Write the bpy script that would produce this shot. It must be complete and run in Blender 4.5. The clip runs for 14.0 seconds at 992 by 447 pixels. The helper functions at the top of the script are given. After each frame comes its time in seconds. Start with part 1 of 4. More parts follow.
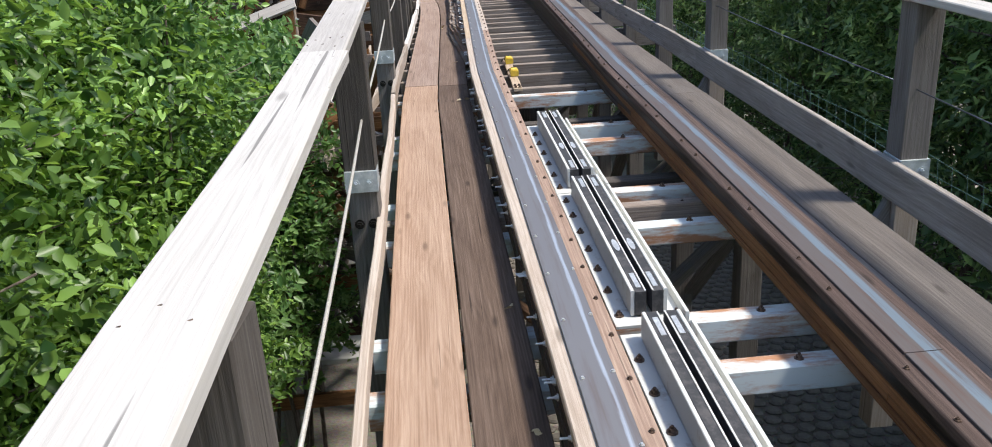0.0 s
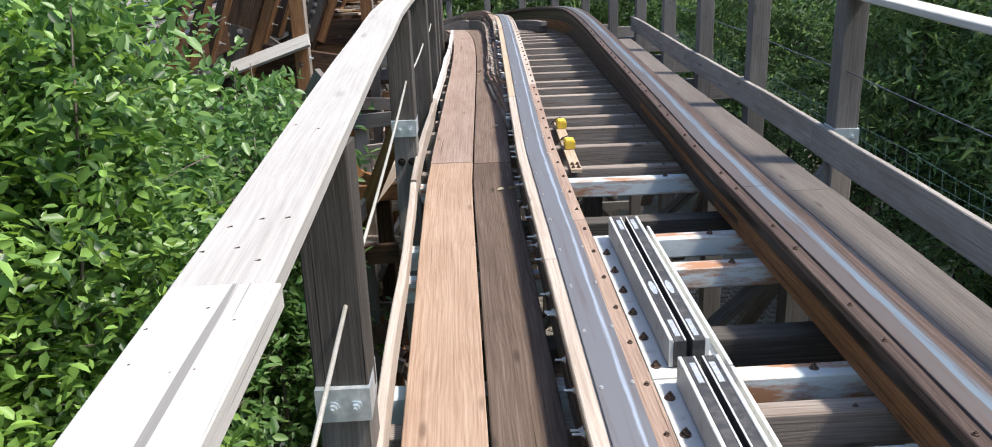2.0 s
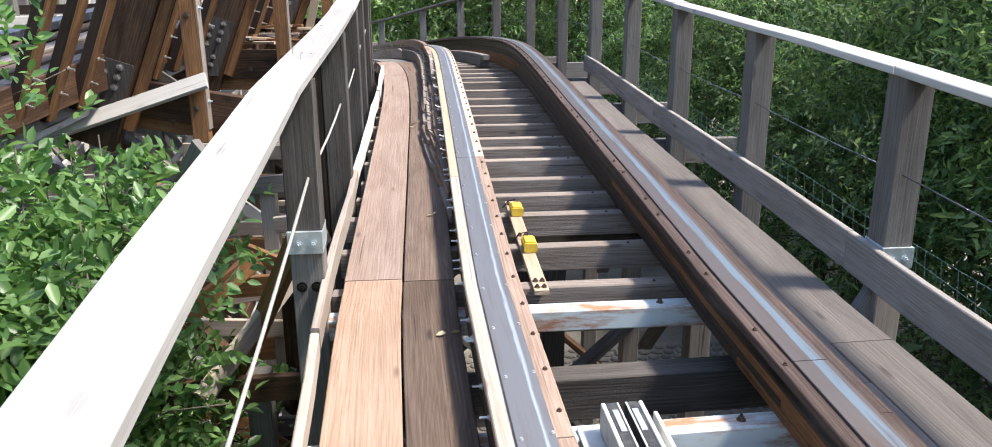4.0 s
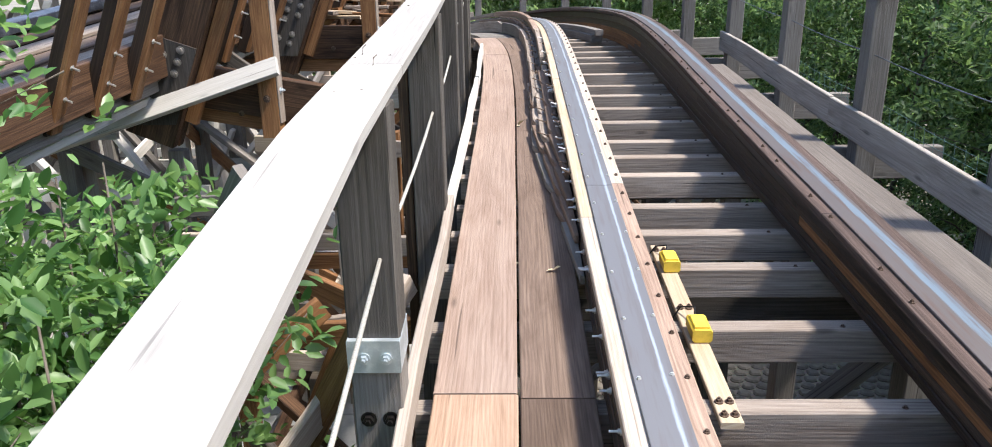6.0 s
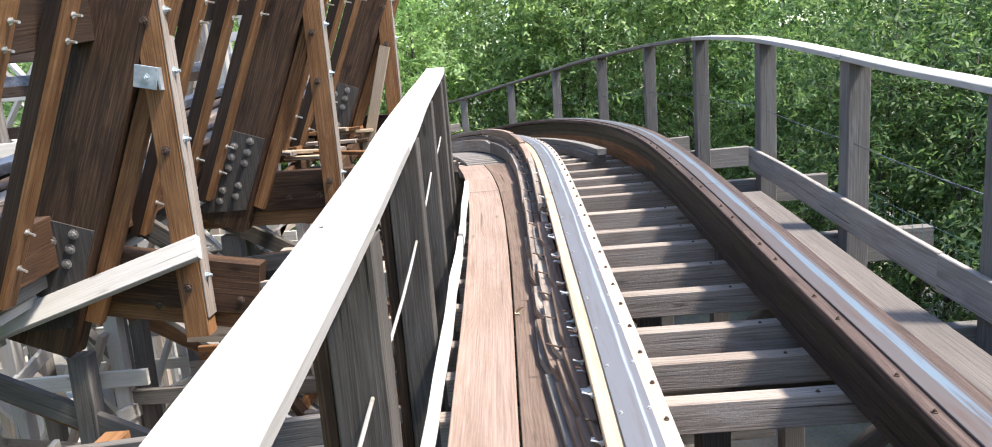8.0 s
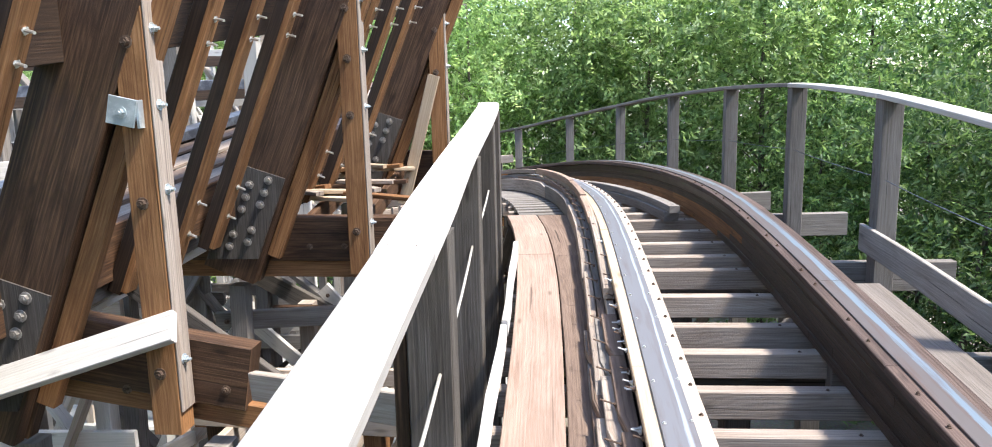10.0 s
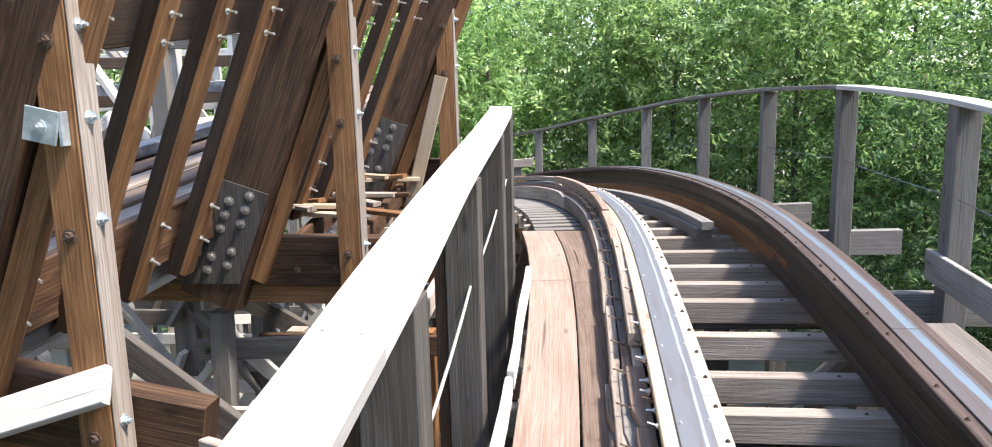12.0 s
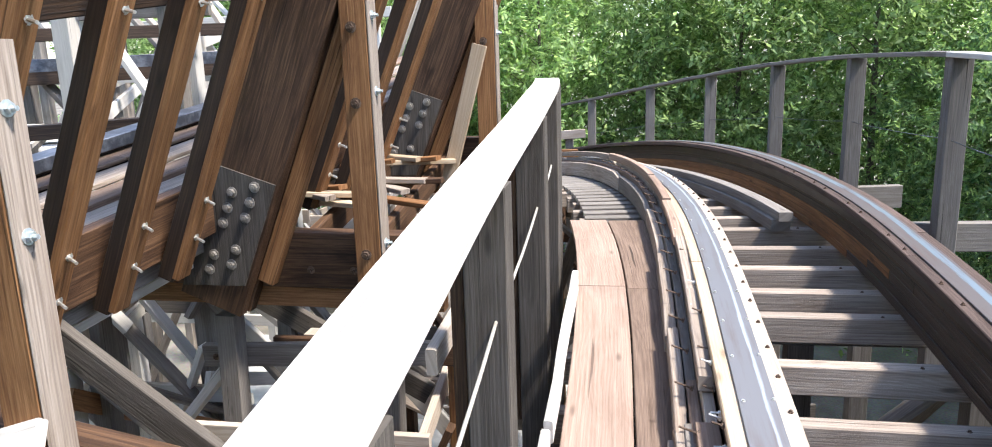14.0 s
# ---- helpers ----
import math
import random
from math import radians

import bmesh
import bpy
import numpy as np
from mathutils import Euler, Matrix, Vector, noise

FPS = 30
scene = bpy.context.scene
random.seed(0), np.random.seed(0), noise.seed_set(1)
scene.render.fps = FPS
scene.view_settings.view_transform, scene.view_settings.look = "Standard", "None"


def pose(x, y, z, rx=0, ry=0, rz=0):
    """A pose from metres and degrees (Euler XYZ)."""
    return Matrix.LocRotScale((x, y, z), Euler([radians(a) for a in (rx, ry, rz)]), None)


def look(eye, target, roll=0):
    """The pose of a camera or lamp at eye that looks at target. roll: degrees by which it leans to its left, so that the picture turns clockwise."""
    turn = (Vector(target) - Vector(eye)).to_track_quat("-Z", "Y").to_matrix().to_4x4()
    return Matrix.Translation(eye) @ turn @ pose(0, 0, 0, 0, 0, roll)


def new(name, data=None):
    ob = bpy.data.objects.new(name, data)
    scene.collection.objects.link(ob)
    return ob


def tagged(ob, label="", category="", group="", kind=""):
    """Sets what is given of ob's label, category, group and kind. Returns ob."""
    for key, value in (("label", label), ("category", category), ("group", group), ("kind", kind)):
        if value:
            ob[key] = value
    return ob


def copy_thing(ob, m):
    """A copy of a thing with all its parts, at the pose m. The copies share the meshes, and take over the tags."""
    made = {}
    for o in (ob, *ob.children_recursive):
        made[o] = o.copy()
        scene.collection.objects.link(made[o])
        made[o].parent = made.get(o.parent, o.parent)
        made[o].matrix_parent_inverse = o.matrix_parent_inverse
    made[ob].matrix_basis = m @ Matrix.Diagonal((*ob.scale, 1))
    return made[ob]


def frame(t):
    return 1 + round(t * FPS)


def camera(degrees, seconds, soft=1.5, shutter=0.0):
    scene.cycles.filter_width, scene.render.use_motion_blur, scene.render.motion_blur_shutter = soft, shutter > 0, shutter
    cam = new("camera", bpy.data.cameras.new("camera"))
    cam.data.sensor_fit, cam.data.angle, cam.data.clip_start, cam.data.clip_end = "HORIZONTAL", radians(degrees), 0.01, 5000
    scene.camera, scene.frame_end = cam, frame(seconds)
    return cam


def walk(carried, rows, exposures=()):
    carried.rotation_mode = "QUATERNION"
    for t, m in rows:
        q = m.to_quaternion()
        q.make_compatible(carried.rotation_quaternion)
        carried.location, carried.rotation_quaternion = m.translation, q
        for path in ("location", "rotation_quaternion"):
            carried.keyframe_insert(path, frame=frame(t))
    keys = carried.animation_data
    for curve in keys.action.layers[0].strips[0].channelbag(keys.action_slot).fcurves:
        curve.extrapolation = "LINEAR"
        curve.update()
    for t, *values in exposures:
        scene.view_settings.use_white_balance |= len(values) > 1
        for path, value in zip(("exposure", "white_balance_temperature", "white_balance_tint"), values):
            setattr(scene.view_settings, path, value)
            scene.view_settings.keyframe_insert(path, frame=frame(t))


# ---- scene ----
cam = camera(66.1, 14.0, 1.0)

PATH = [
    (0, (-1.055, -0.152, 1.928), (-0.978, 1.746, 1.303), -3.2),
    (0.5, (-1.039, 0.28, 1.9), (-1.031, 2.119, 1.112), -2.1),
    (1, (-1.063, 0.617, 1.98), (-1.128, 2.528, 1.391), -1.4),
    (1.5, (-1.112, 1.012, 2.04), (-0.971, 2.91, 1.424), -2.2),
    (2, (-1.101, 1.459, 2.099), (-1.093, 3.375, 1.524), -2.2),
    (2.5, (-1.126, 1.838, 2.195), (-1.054, 3.777, 1.706), -2.8),
    (3, (-1.133, 2.241, 2.24), (-0.933, 4.178, 1.785), -0.5),
    (3.2, (-1.049, 2.362, 2.303), (-0.879, 4.291, 1.805), 0.3),
    (5.3, (-1.19, 3.752, 2.325), (-0.993, 5.658, 1.751), -2.1),
    (5.5, (-1.192, 3.876, 2.309), (-1.048, 5.783, 1.724), -2.0),
    (6, (-1.226, 4.23, 2.351), (-1.276, 6.13, 1.727), -0.9),
    (6.5, (-1.257, 4.589, 2.432), (-1.061, 6.486, 1.829), -1.8),
    (7, (-1.231, 5.021, 2.474), (-1.306, 6.94, 1.914), -4.2),
    (7.5, (-1.226, 5.407, 2.531), (-1.356, 7.331, 2.001), -3.3),
    (8, (-1.188, 5.792, 2.6), (-1.23, 7.751, 2.202), -4.5),
    (8.2, (-1.156, 5.914, 2.613), (-1.307, 7.885, 2.31), -4.0),
    (10.3, (-1.249, 7.012, 2.775), (-1.434, 8.973, 2.431), -0.6),
    (10.5, (-1.21, 7.095, 2.783), (-1.464, 9.055, 2.475), -0.8),
    (11, (-1.196, 7.274, 2.776), (-1.572, 9.203, 2.403), -0.2),
    (11.5, (-1.26, 7.412, 2.794), (-1.554, 9.357, 2.435), -0.1),
    (12, (-1.214, 7.577, 2.796), (-1.437, 9.534, 2.451), -1.4),
    (12.5, (-1.174, 7.752, 2.819), (-1.392, 9.704, 2.444), -1.2),
    (13, (-1.224, 7.943, 2.818), (-1.363, 9.898, 2.415), -1.5),
    (13.5, (-1.225, 8.16, 2.837), (-1.514, 10.101, 2.449), -2.9),
    (14, (-1.231, 8.341, 2.843), (-1.592, 10.26, 2.411), -1.8),
]
walk(cam, [(t, look(eye, target, roll)) for t, eye, target, roll in PATH],
     [(0, 0.9), (1.5, 1.0), (3, 1.34), (5.5, 1.44), (7, 1.55), (8.2, 1.7), (10.5, 1.84), (14, 1.8)])

# ---- world, sun, exposure ----
SUN_AZ, SUN_EL = 103.0, 61.0      # degrees: azimuth from +y towards +x
world = bpy.data.worlds.new("world")
scene.world = world
world.use_nodes = True
wn = world.node_tree.nodes
sky = wn.new("ShaderNodeTexSky")
sky.sky_type = "NISHITA"
sky.sun_disc = False
sky.sun_elevation = radians(SUN_EL)
sky.sun_rotation = radians(SUN_AZ)
wn["Background"].inputs["Strength"].default_value = 0.14
world.node_tree.links.new(sky.outputs["Color"], wn["Background"].inputs["Color"])
sun_dir = Vector((math.sin(radians(SUN_AZ)) * math.cos(radians(SUN_EL)), math.cos(radians(SUN_AZ)) * math.cos(radians(SUN_EL)), math.sin(radians(SUN_EL))))
sun = new("sun", bpy.data.lights.new("sun", "SUN"))
sun.data.energy, sun.data.angle, sun.data.color = 3.0, radians(6.0), (1.0, 0.945, 0.86)
sun.matrix_world = look(sun_dir * 60, (0, 0, 0))


# ---- materials ----
def mat_base(name):
    m = bpy.data.materials.new(name)
    m.use_nodes = True
    nt = m.node_tree
    return m, nt, nt.nodes, nt.links, nt.nodes["Principled BSDF"]


def ramp(n, stops):
    r = n.new("ShaderNodeValToRGB")
    e = r.color_ramp.elements
    e[0].position, e[0].color = stops[0][0], (*stops[0][1], 1)
    e[1].position, e[1].color = stops[-1][0], (*stops[-1][1], 1)
    for p, c in stops[1:-1]:
        k = e.new(p)
        k.color = (*c, 1)
    return r


def mixc(n, l, kind, fac, a, b):
    x = n.new("ShaderNodeMix")
    x.data_type, x.blend_type = "RGBA", kind
    for sock, v in (("Factor", fac), ("A", a), ("B", b)):
        i = [q for q in x.inputs if q.name == sock and (q.type == "RGBA" or sock == "Factor" and q.type == "VALUE")][0]
        if isinstance(v, (int, float)):
            i.default_value = v
        elif isinstance(v, tuple):
            i.default_value = (*v, 1)
        else:
            l.new(v, i)
    return [q for q in x.outputs if q.type == "RGBA"][0]


def wood(name, dark, mid, light, stain=(0.5, 0.5, 0.5), stain_amount=0.35, rough=0.8, bump=0.35, crack=0.6, fine=1.0, knots=0.7):
    """Timber with its grain along the u of the mesh (metres along and round the piece)."""
    m, nt, n, l, b = mat_base(name)
    uv = n.new("ShaderNodeUVMap")
    info = n.new("ShaderNodeObjectInfo")
    off = n.new("ShaderNodeVectorMath")
    off.operation = "MULTIPLY"
    l.new(info.outputs["Random"], off.inputs[0])
    off.inputs[1].default_value = (37.0, 11.0, 5.0)
    add = n.new("ShaderNodeVectorMath")
    l.new(uv.outputs["UV"], add.inputs[0])
    l.new(off.outputs[0], add.inputs[1])

    def noise_at(sx, sy, detail=5, rough_=0.6, dist=0.0):
        mp = n.new("ShaderNodeMapping")
        mp.inputs["Scale"].default_value = (sx, sy, 1)
        l.new(add.outputs[0], mp.inputs["Vector"])
        t = n.new("ShaderNodeTexNoise")
        t.inputs["Scale"].default_value = 1
        t.inputs["Detail"].default_value = detail
        t.inputs["Roughness"].default_value = rough_
        t.inputs["Distortion"].default_value = dist
        l.new(mp.outputs[0], t.inputs["Vector"])
        return t.outputs["Fac"]

    # growth rings: bands across the piece, bent by a slow noise and round the knots
    slow = noise_at(0.9, 5.0, 2, 0.5)
    sep = n.new("ShaderNodeSeparateXYZ")
    l.new(add.outputs[0], sep.inputs[0])
    band = n.new("ShaderNodeMath")
    band.operation = "MULTIPLY_ADD"
    l.new(slow, band.inputs[0])
    band.inputs[1].default_value = 0.22
    l.new(sep.outputs["Y"], band.inputs[2])
    wave = n.new("ShaderNodeMath")
    wave.operation = "MULTIPLY"
    l.new(band.outputs[0], wave.inputs[0])
    wave.inputs[1].default_value = 330.0 * fine
    sine = n.new("ShaderNodeMath")
    sine.operation = "SINE"
    l.new(wave.outputs[0], sine.inputs[0])
    grain = noise_at(1.5, 105 * fine, 7, 0.68, 0.35)
    g2 = n.new("ShaderNodeMath")
    g2.operation = "MULTIPLY_ADD"
    l.new(sine.outputs[0], g2.inputs[0])
    g2.inputs[1].default_value = 0.042
    l.new(grain, g2.inputs[2])
    col = ramp(n, [(0.22, dark), (0.5, mid), (0.78, light)])
    l.new(g2.outputs[0], col.inputs[0])
    # blotches and weather stains
    blot = noise_at(1.7, 8.0, 6, 0.66, 0.7)
    bl = ramp(n, [(0.42, (0, 0, 0)), (0.68, (1, 1, 1))])
    l.new(blot, bl.inputs[0])
    sm = n.new("ShaderNodeMath")
    sm.operation = "MULTIPLY"
    l.new(bl.outputs[0], sm.inputs[0])
    sm.inputs[1].default_value = stain_amount
    c = mixc(n, l, "MULTIPLY", sm.outputs[0], col.outputs[0], stain)
    # knots
    mp = n.new("ShaderNodeMapping")
    mp.inputs["Scale"].default_value = (2.1, 7.5, 1)
    l.new(add.outputs[0], mp.inputs["Vector"])
    vor = n.new("ShaderNodeTexVoronoi")
    vor.inputs["Scale"].default_value = 1
    vor.inputs["Randomness"].default_value = 1
    l.new(mp.outputs[0], vor.inputs["Vector"])
    kn = ramp(n, [(0.05, (1, 1, 1)), (0.13, (0, 0, 0))])
    l.new(vor.outputs["Distance"], kn.inputs[0])
    km = n.new("ShaderNodeMath")
    km.operation = "MULTIPLY"
    l.new(kn.outputs[0], km.inputs[0])
    km.inputs[1].default_value = knots
    c = mixc(n, l, "MIX", km.outputs[0], c, tuple(0.55 * v for v in dark))
    # drying cracks along the grain
    cr = noise_at(0.8, 55, 2, 0.4, 0.3)
    ck = ramp(n, [(0.0, (1, 1, 1)), (0.275, (1, 1, 1)), (0.30, (0, 0, 0))])
    l.new(cr, ck.inputs[0])
    cm = n.new("ShaderNodeMath")
    cm.operation = "MULTIPLY"
    l.new(ck.outputs[0], cm.inputs[0])
    cm.inputs[1].default_value = crack
    c = mixc(n, l, "MIX", cm.outputs[0], c, tuple(0.25 * v for v in dark))
    # each piece its own tone
    hsv = n.new("ShaderNodeHueSaturation")
    vr = n.new("ShaderNodeMapRange")
    l.new(info.outputs["Random"], vr.inputs["Value"])
    vr.inputs["To Min"].default_value, vr.inputs["To Max"].default_value = 0.82, 1.16
    l.new(vr.outputs[0], hsv.inputs["Value"])
    l.new(c, hsv.inputs["Color"])
    l.new(hsv.outputs[0], b.inputs["Base Color"])
    b.inputs["Roughness"].default_value = rough
    b.inputs["Specular IOR Level"].default_value = 0.3
    hgt = n.new("ShaderNodeMath")
    hgt.operation = "SUBTRACT"
    l.new(g2.outputs[0], hgt.inputs[0])
    l.new(cm.outputs[0], hgt.inputs[1])
    bp = n.new("ShaderNodeBump")
    bp.inputs["Strength"].default_value = bump
    bp.inputs["Distance"].default_value = 0.007
    l.new(hgt.outputs[0], bp.inputs["Height"])
    l.new(bp.outputs[0], b.inputs["Normal"])
    return m


def metal(name, base, second, rough=0.4, metallic=1.0, scale=14.0, spread=(0.45, 0.62), stretch=(1, 1, 1), bump=0.1):
    m, nt, n, l, b = mat_base(name)
    tc = n.new("ShaderNodeTexCoord")
    mp = n.new("ShaderNodeMapping")
    mp.inputs["Scale"].default_value = stretch
    l.new(tc.outputs["Object"], mp.inputs["Vector"])
    t = n.new("ShaderNodeTexNoise")
    t.inputs["Scale"].default_value, t.inputs["Detail"].default_value, t.inputs["Roughness"].default_value = scale, 7, 0.7
    l.new(mp.outputs[0], t.inputs["Vector"])
    r = ramp(n, [(spread[0], base), (spread[1], second)])
    l.new(t.outputs["Fac"], r.inputs[0])
    l.new(r.outputs[0], b.inputs["Base Color"])
    b.inputs["Metallic"].default_value = metallic
    rr = n.new("ShaderNodeMapRange")
    l.new(t.outputs["Fac"], rr.inputs["Value"])
    rr.inputs["To Min"].default_value, rr.inputs["To Max"].default_value = max(0.05, rough - 0.12), min(1, rough + 0.25)
    l.new(rr.outputs[0], b.inputs["Roughness"])
    bp = n.new("ShaderNodeBump")
    bp.inputs["Strength"].default_value, bp.inputs["Distance"].default_value = bump, 0.004
    l.new(t.outputs["Fac"], bp.inputs["Height"])
    l.new(bp.outputs[0], b.inputs["Normal"])
    return m


def strip_steel(name, side, worn, lo=0.34, hi=0.5, rust=0.25):
    """Running steel: dull brown-grey edges, a polished blue-grey wheel band along its middle (v 0.5 of its width)."""
    m, nt, n, l, b = mat_base(name)
    uv = n.new("ShaderNodeUVMap")
    sep = n.new("ShaderNodeSeparateXYZ")
    l.new(uv.outputs["UV"], sep.inputs[0])
    mp = n.new("ShaderNodeMapping")
    mp.inputs["Scale"].default_value = (2.0, 30, 1)
    l.new(uv.outputs["UV"], mp.inputs["Vector"])
    t = n.new("ShaderNodeTexNoise")
    t.inputs["Scale"].default_value, t.inputs["Detail"].default_value, t.inputs["Roughness"].default_value = 1, 6, 0.65
    l.new(mp.outputs[0], t.inputs["Vector"])
    a = n.new("ShaderNodeMath")
    a.operation = "MULTIPLY_ADD"
    l.new(t.outputs["Fac"], a.inputs[0])
    a.inputs[1].default_value = 0.03
    l.new(sep.outputs["Y"], a.inputs[2])
    w = ramp(n, [(0.0, (0, 0, 0)), (lo, (0.05, 0.05, 0.05)), (lo + 0.05, (1, 1, 1)), (hi, (1, 1, 1)), (hi + 0.05, (0.05, 0.05, 0.05))])
    mr = n.new("ShaderNodeMapRange")
    l.new(a.outputs[0], mr.inputs["Value"])
    mr.inputs["From Min"].default_value, mr.inputs["From Max"].default_value = 0.116, 0.248
    l.new(mr.outputs[0], w.inputs[0])
    c = mixc(n, l, "MIX", w.outputs[0], side, worn)
    rs = ramp(n, [(0.5, (0, 0, 0)), (0.7, (1, 1, 1))])
    l.new(t.outputs["Fac"], rs.inputs[0])
    rm = n.new("ShaderNodeMath")
    rm.operation = "MULTIPLY"
    rm.inputs[1].default_value = rust
    l.new(rs.outputs[0], rm.inputs[0])
    c = mixc(n, l, "MIX", rm.outputs[0], c, (0.10, 0.055, 0.04))
    l.new(c, b.inputs["Base Color"])
    b.inputs["Metallic"].default_value = 0.35
    rr = n.new("ShaderNodeMapRange")
    l.new(w.outputs[0], rr.inputs["Value"])
    rr.inputs["To Min"].default_value, rr.inputs["To Max"].default_value = 0.6, 0.42
    l.new(rr.outputs[0], b.inputs["Roughness"])
    return m


def leafmat(name, dark, light, trans=0.35, rough=0.55):
    m, nt, n, l, b = mat_base(name)
    geo = n.new("ShaderNodeNewGeometry")
    r = ramp(n, [(0.0, dark), (0.6, tuple(0.5 * (p + q) for p, q in zip(dark, light))), (1.0, light)])
    l.new(geo.outputs["Random Per Island"], r.inputs[0])
    info = n.new("ShaderNodeObjectInfo")
    hsv = n.new("ShaderNodeHueSaturation")
    vr = n.new("ShaderNodeMapRange")
    l.new(info.outputs["Random"], vr.inputs["Value"])
    vr.inputs["To Min"].default_value, vr.inputs["To Max"].default_value = 0.8, 1.2
    l.new(vr.outputs[0], hsv.inputs["Value"])
    l.new(r.outputs[0], hsv.inputs["Color"])
    l.new(hsv.outputs[0], b.inputs["Base Color"])
    b.inputs["Roughness"].default_value = rough
    tr = n.new("ShaderNodeBsdfTranslucent")
    g = n.new("ShaderNodeHueSaturation")
    g.inputs["Hue"].default_value, g.inputs["Saturation"].default_value, g.inputs["Value"].default_value = 0.485, 1.1, 1.5
    l.new(hsv.outputs[0], g.inputs["Color"])
    l.new(g.outputs[0], tr.inputs["Color"])
    mx = n.new("ShaderNodeMixShader")
    mx.inputs[0].default_value = trans
    l.new(b.outputs[0], mx.inputs[1])
    l.new(tr.outputs[0], mx.inputs[2])
    l.new(mx.outputs[0], n["Material Output"].inputs["Surface"])
    return m


CAP = wood("sun-bleached handrail timber", (0.44, 0.415, 0.385), (0.555, 0.525, 0.49), (0.63, 0.60, 0.565), (0.76, 0.74, 0.72), 0.4, 0.75, 0.22, 0.7)
CAPGREY = wood("stained greying handrail timber", (0.31, 0.29, 0.27), (0.39, 0.366, 0.342), (0.45, 0.425, 0.397), (0.7, 0.68, 0.66), 0.5, 0.75, 0.22, 0.5, 1.0, 0.4)
WALKPALE = wood("pale worn walkway planking", (0.175, 0.122, 0.095), (0.27, 0.197, 0.158), (0.355, 0.268, 0.222), (0.68, 0.6, 0.56), 0.6, 0.8, 0.3, 0.6)
KICK = wood("weathered pale-grey kick board timber", (0.20, 0.178, 0.16), (0.315, 0.283, 0.256), (0.42, 0.38, 0.348), (0.5, 0.46, 0.43), 0.6, 0.85, 0.4, 0.7)
WALKDARK = wood("dirty dark walkway planking", (0.05, 0.033, 0.025), (0.105, 0.072, 0.054), (0.17, 0.122, 0.095), (0.5, 0.45, 0.42), 0.6, 0.85, 0.4, 0.7)
GREY = wood("weathered grey timber", (0.115, 0.104, 0.093), (0.195, 0.176, 0.161), (0.28, 0.254, 0.232), (0.5, 0.46, 0.43), 0.6, 0.85, 0.4, 0.8)
# darker copy of GREY: shade on the posts' front faces is in the colour
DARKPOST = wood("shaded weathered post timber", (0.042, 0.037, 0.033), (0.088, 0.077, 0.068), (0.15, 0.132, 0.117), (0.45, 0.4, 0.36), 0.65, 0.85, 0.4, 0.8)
WALK = wood("brown walkway planking", (0.20, 0.125, 0.085), (0.325, 0.222, 0.158), (0.42, 0.305, 0.23), (0.68, 0.6, 0.55), 0.55, 0.8, 0.3, 0.55)
WALK2 = wood("worn dark walkway planking", (0.10, 0.068, 0.052), (0.20, 0.14, 0.108), (0.29, 0.21, 0.165), (0.5, 0.45, 0.42), 0.6, 0.85, 0.4, 0.8)
TIE = wood("weathered crosstie timber", (0.14, 0.112, 0.092), (0.315, 0.262, 0.222), (0.47, 0.405, 0.35), (0.55, 0.45, 0.38), 0.5, 0.85, 0.45, 0.7)
PALE = wood("new pale softwood", (0.30, 0.225, 0.155), (0.43, 0.335, 0.24), (0.53, 0.43, 0.325), (0.78, 0.66, 0.53), 0.45, 0.7, 0.2, 0.35)
PALE2 = wood("bleached pale timber", (0.28, 0.228, 0.182), (0.415, 0.35, 0.297), (0.53, 0.46, 0.395), (0.7, 0.6, 0.52), 0.5, 0.75, 0.3, 0.5)
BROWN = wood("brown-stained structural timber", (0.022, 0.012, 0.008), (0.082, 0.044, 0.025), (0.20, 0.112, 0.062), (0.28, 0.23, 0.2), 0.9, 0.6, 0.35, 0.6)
# near-black for raker faces turned from the sun: shade put into the colour
SHADEBROWN = wood("near-black timber with shade in its colour", (0.012, 0.008, 0.006), (0.036, 0.022, 0.015), (0.085, 0.05, 0.03), (0.4, 0.34, 0.3), 0.6, 0.6, 0.35, 0.5)
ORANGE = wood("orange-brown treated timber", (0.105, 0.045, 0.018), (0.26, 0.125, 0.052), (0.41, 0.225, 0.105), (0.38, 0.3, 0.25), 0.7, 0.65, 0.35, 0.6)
BOARD = wood("grey-brown side boarding", (0.10, 0.086, 0.077), (0.155, 0.134, 0.12), (0.215, 0.188, 0.17), (0.65, 0.6, 0.56), 0.4, 0.9, 0.3, 0.25)
RAILSIDE = wood("dark oily laminated rail timber", (0.018, 0.012, 0.009), (0.052, 0.034, 0.025), (0.115, 0.077, 0.055), (0.4, 0.35, 0.32), 0.6, 0.5, 0.4, 0.7)
RAILTOP = wood("worn reddish rail top timber", (0.16, 0.10, 0.075), (0.30, 0.21, 0.16), (0.42, 0.32, 0.25), (0.5, 0.42, 0.38), 0.5, 0.7, 0.35, 0.5)
RAILDARK = wood("dark purplish-brown rail top timber", (0.03, 0.02, 0.016), (0.085, 0.056, 0.046), (0.165, 0.118, 0.1), (0.4, 0.35, 0.33), 0.6, 0.75, 0.4, 0.6)
RUSTWOOD = wood("rust-stained rail timber", (0.085, 0.034, 0.014), (0.235, 0.102, 0.04), (0.36, 0.185, 0.085), (0.35, 0.3, 0.27), 0.6, 0.6, 0.4, 0.6)
GALV = metal("galvanised steel", (0.50, 0.55, 0.58), (0.68, 0.72, 0.74), 0.5, 0.8, 18)
BOLT = metal("rusty bolt steel", (0.09, 0.06, 0.045), (0.24, 0.17, 0.13), 0.6, 0.7, 60)
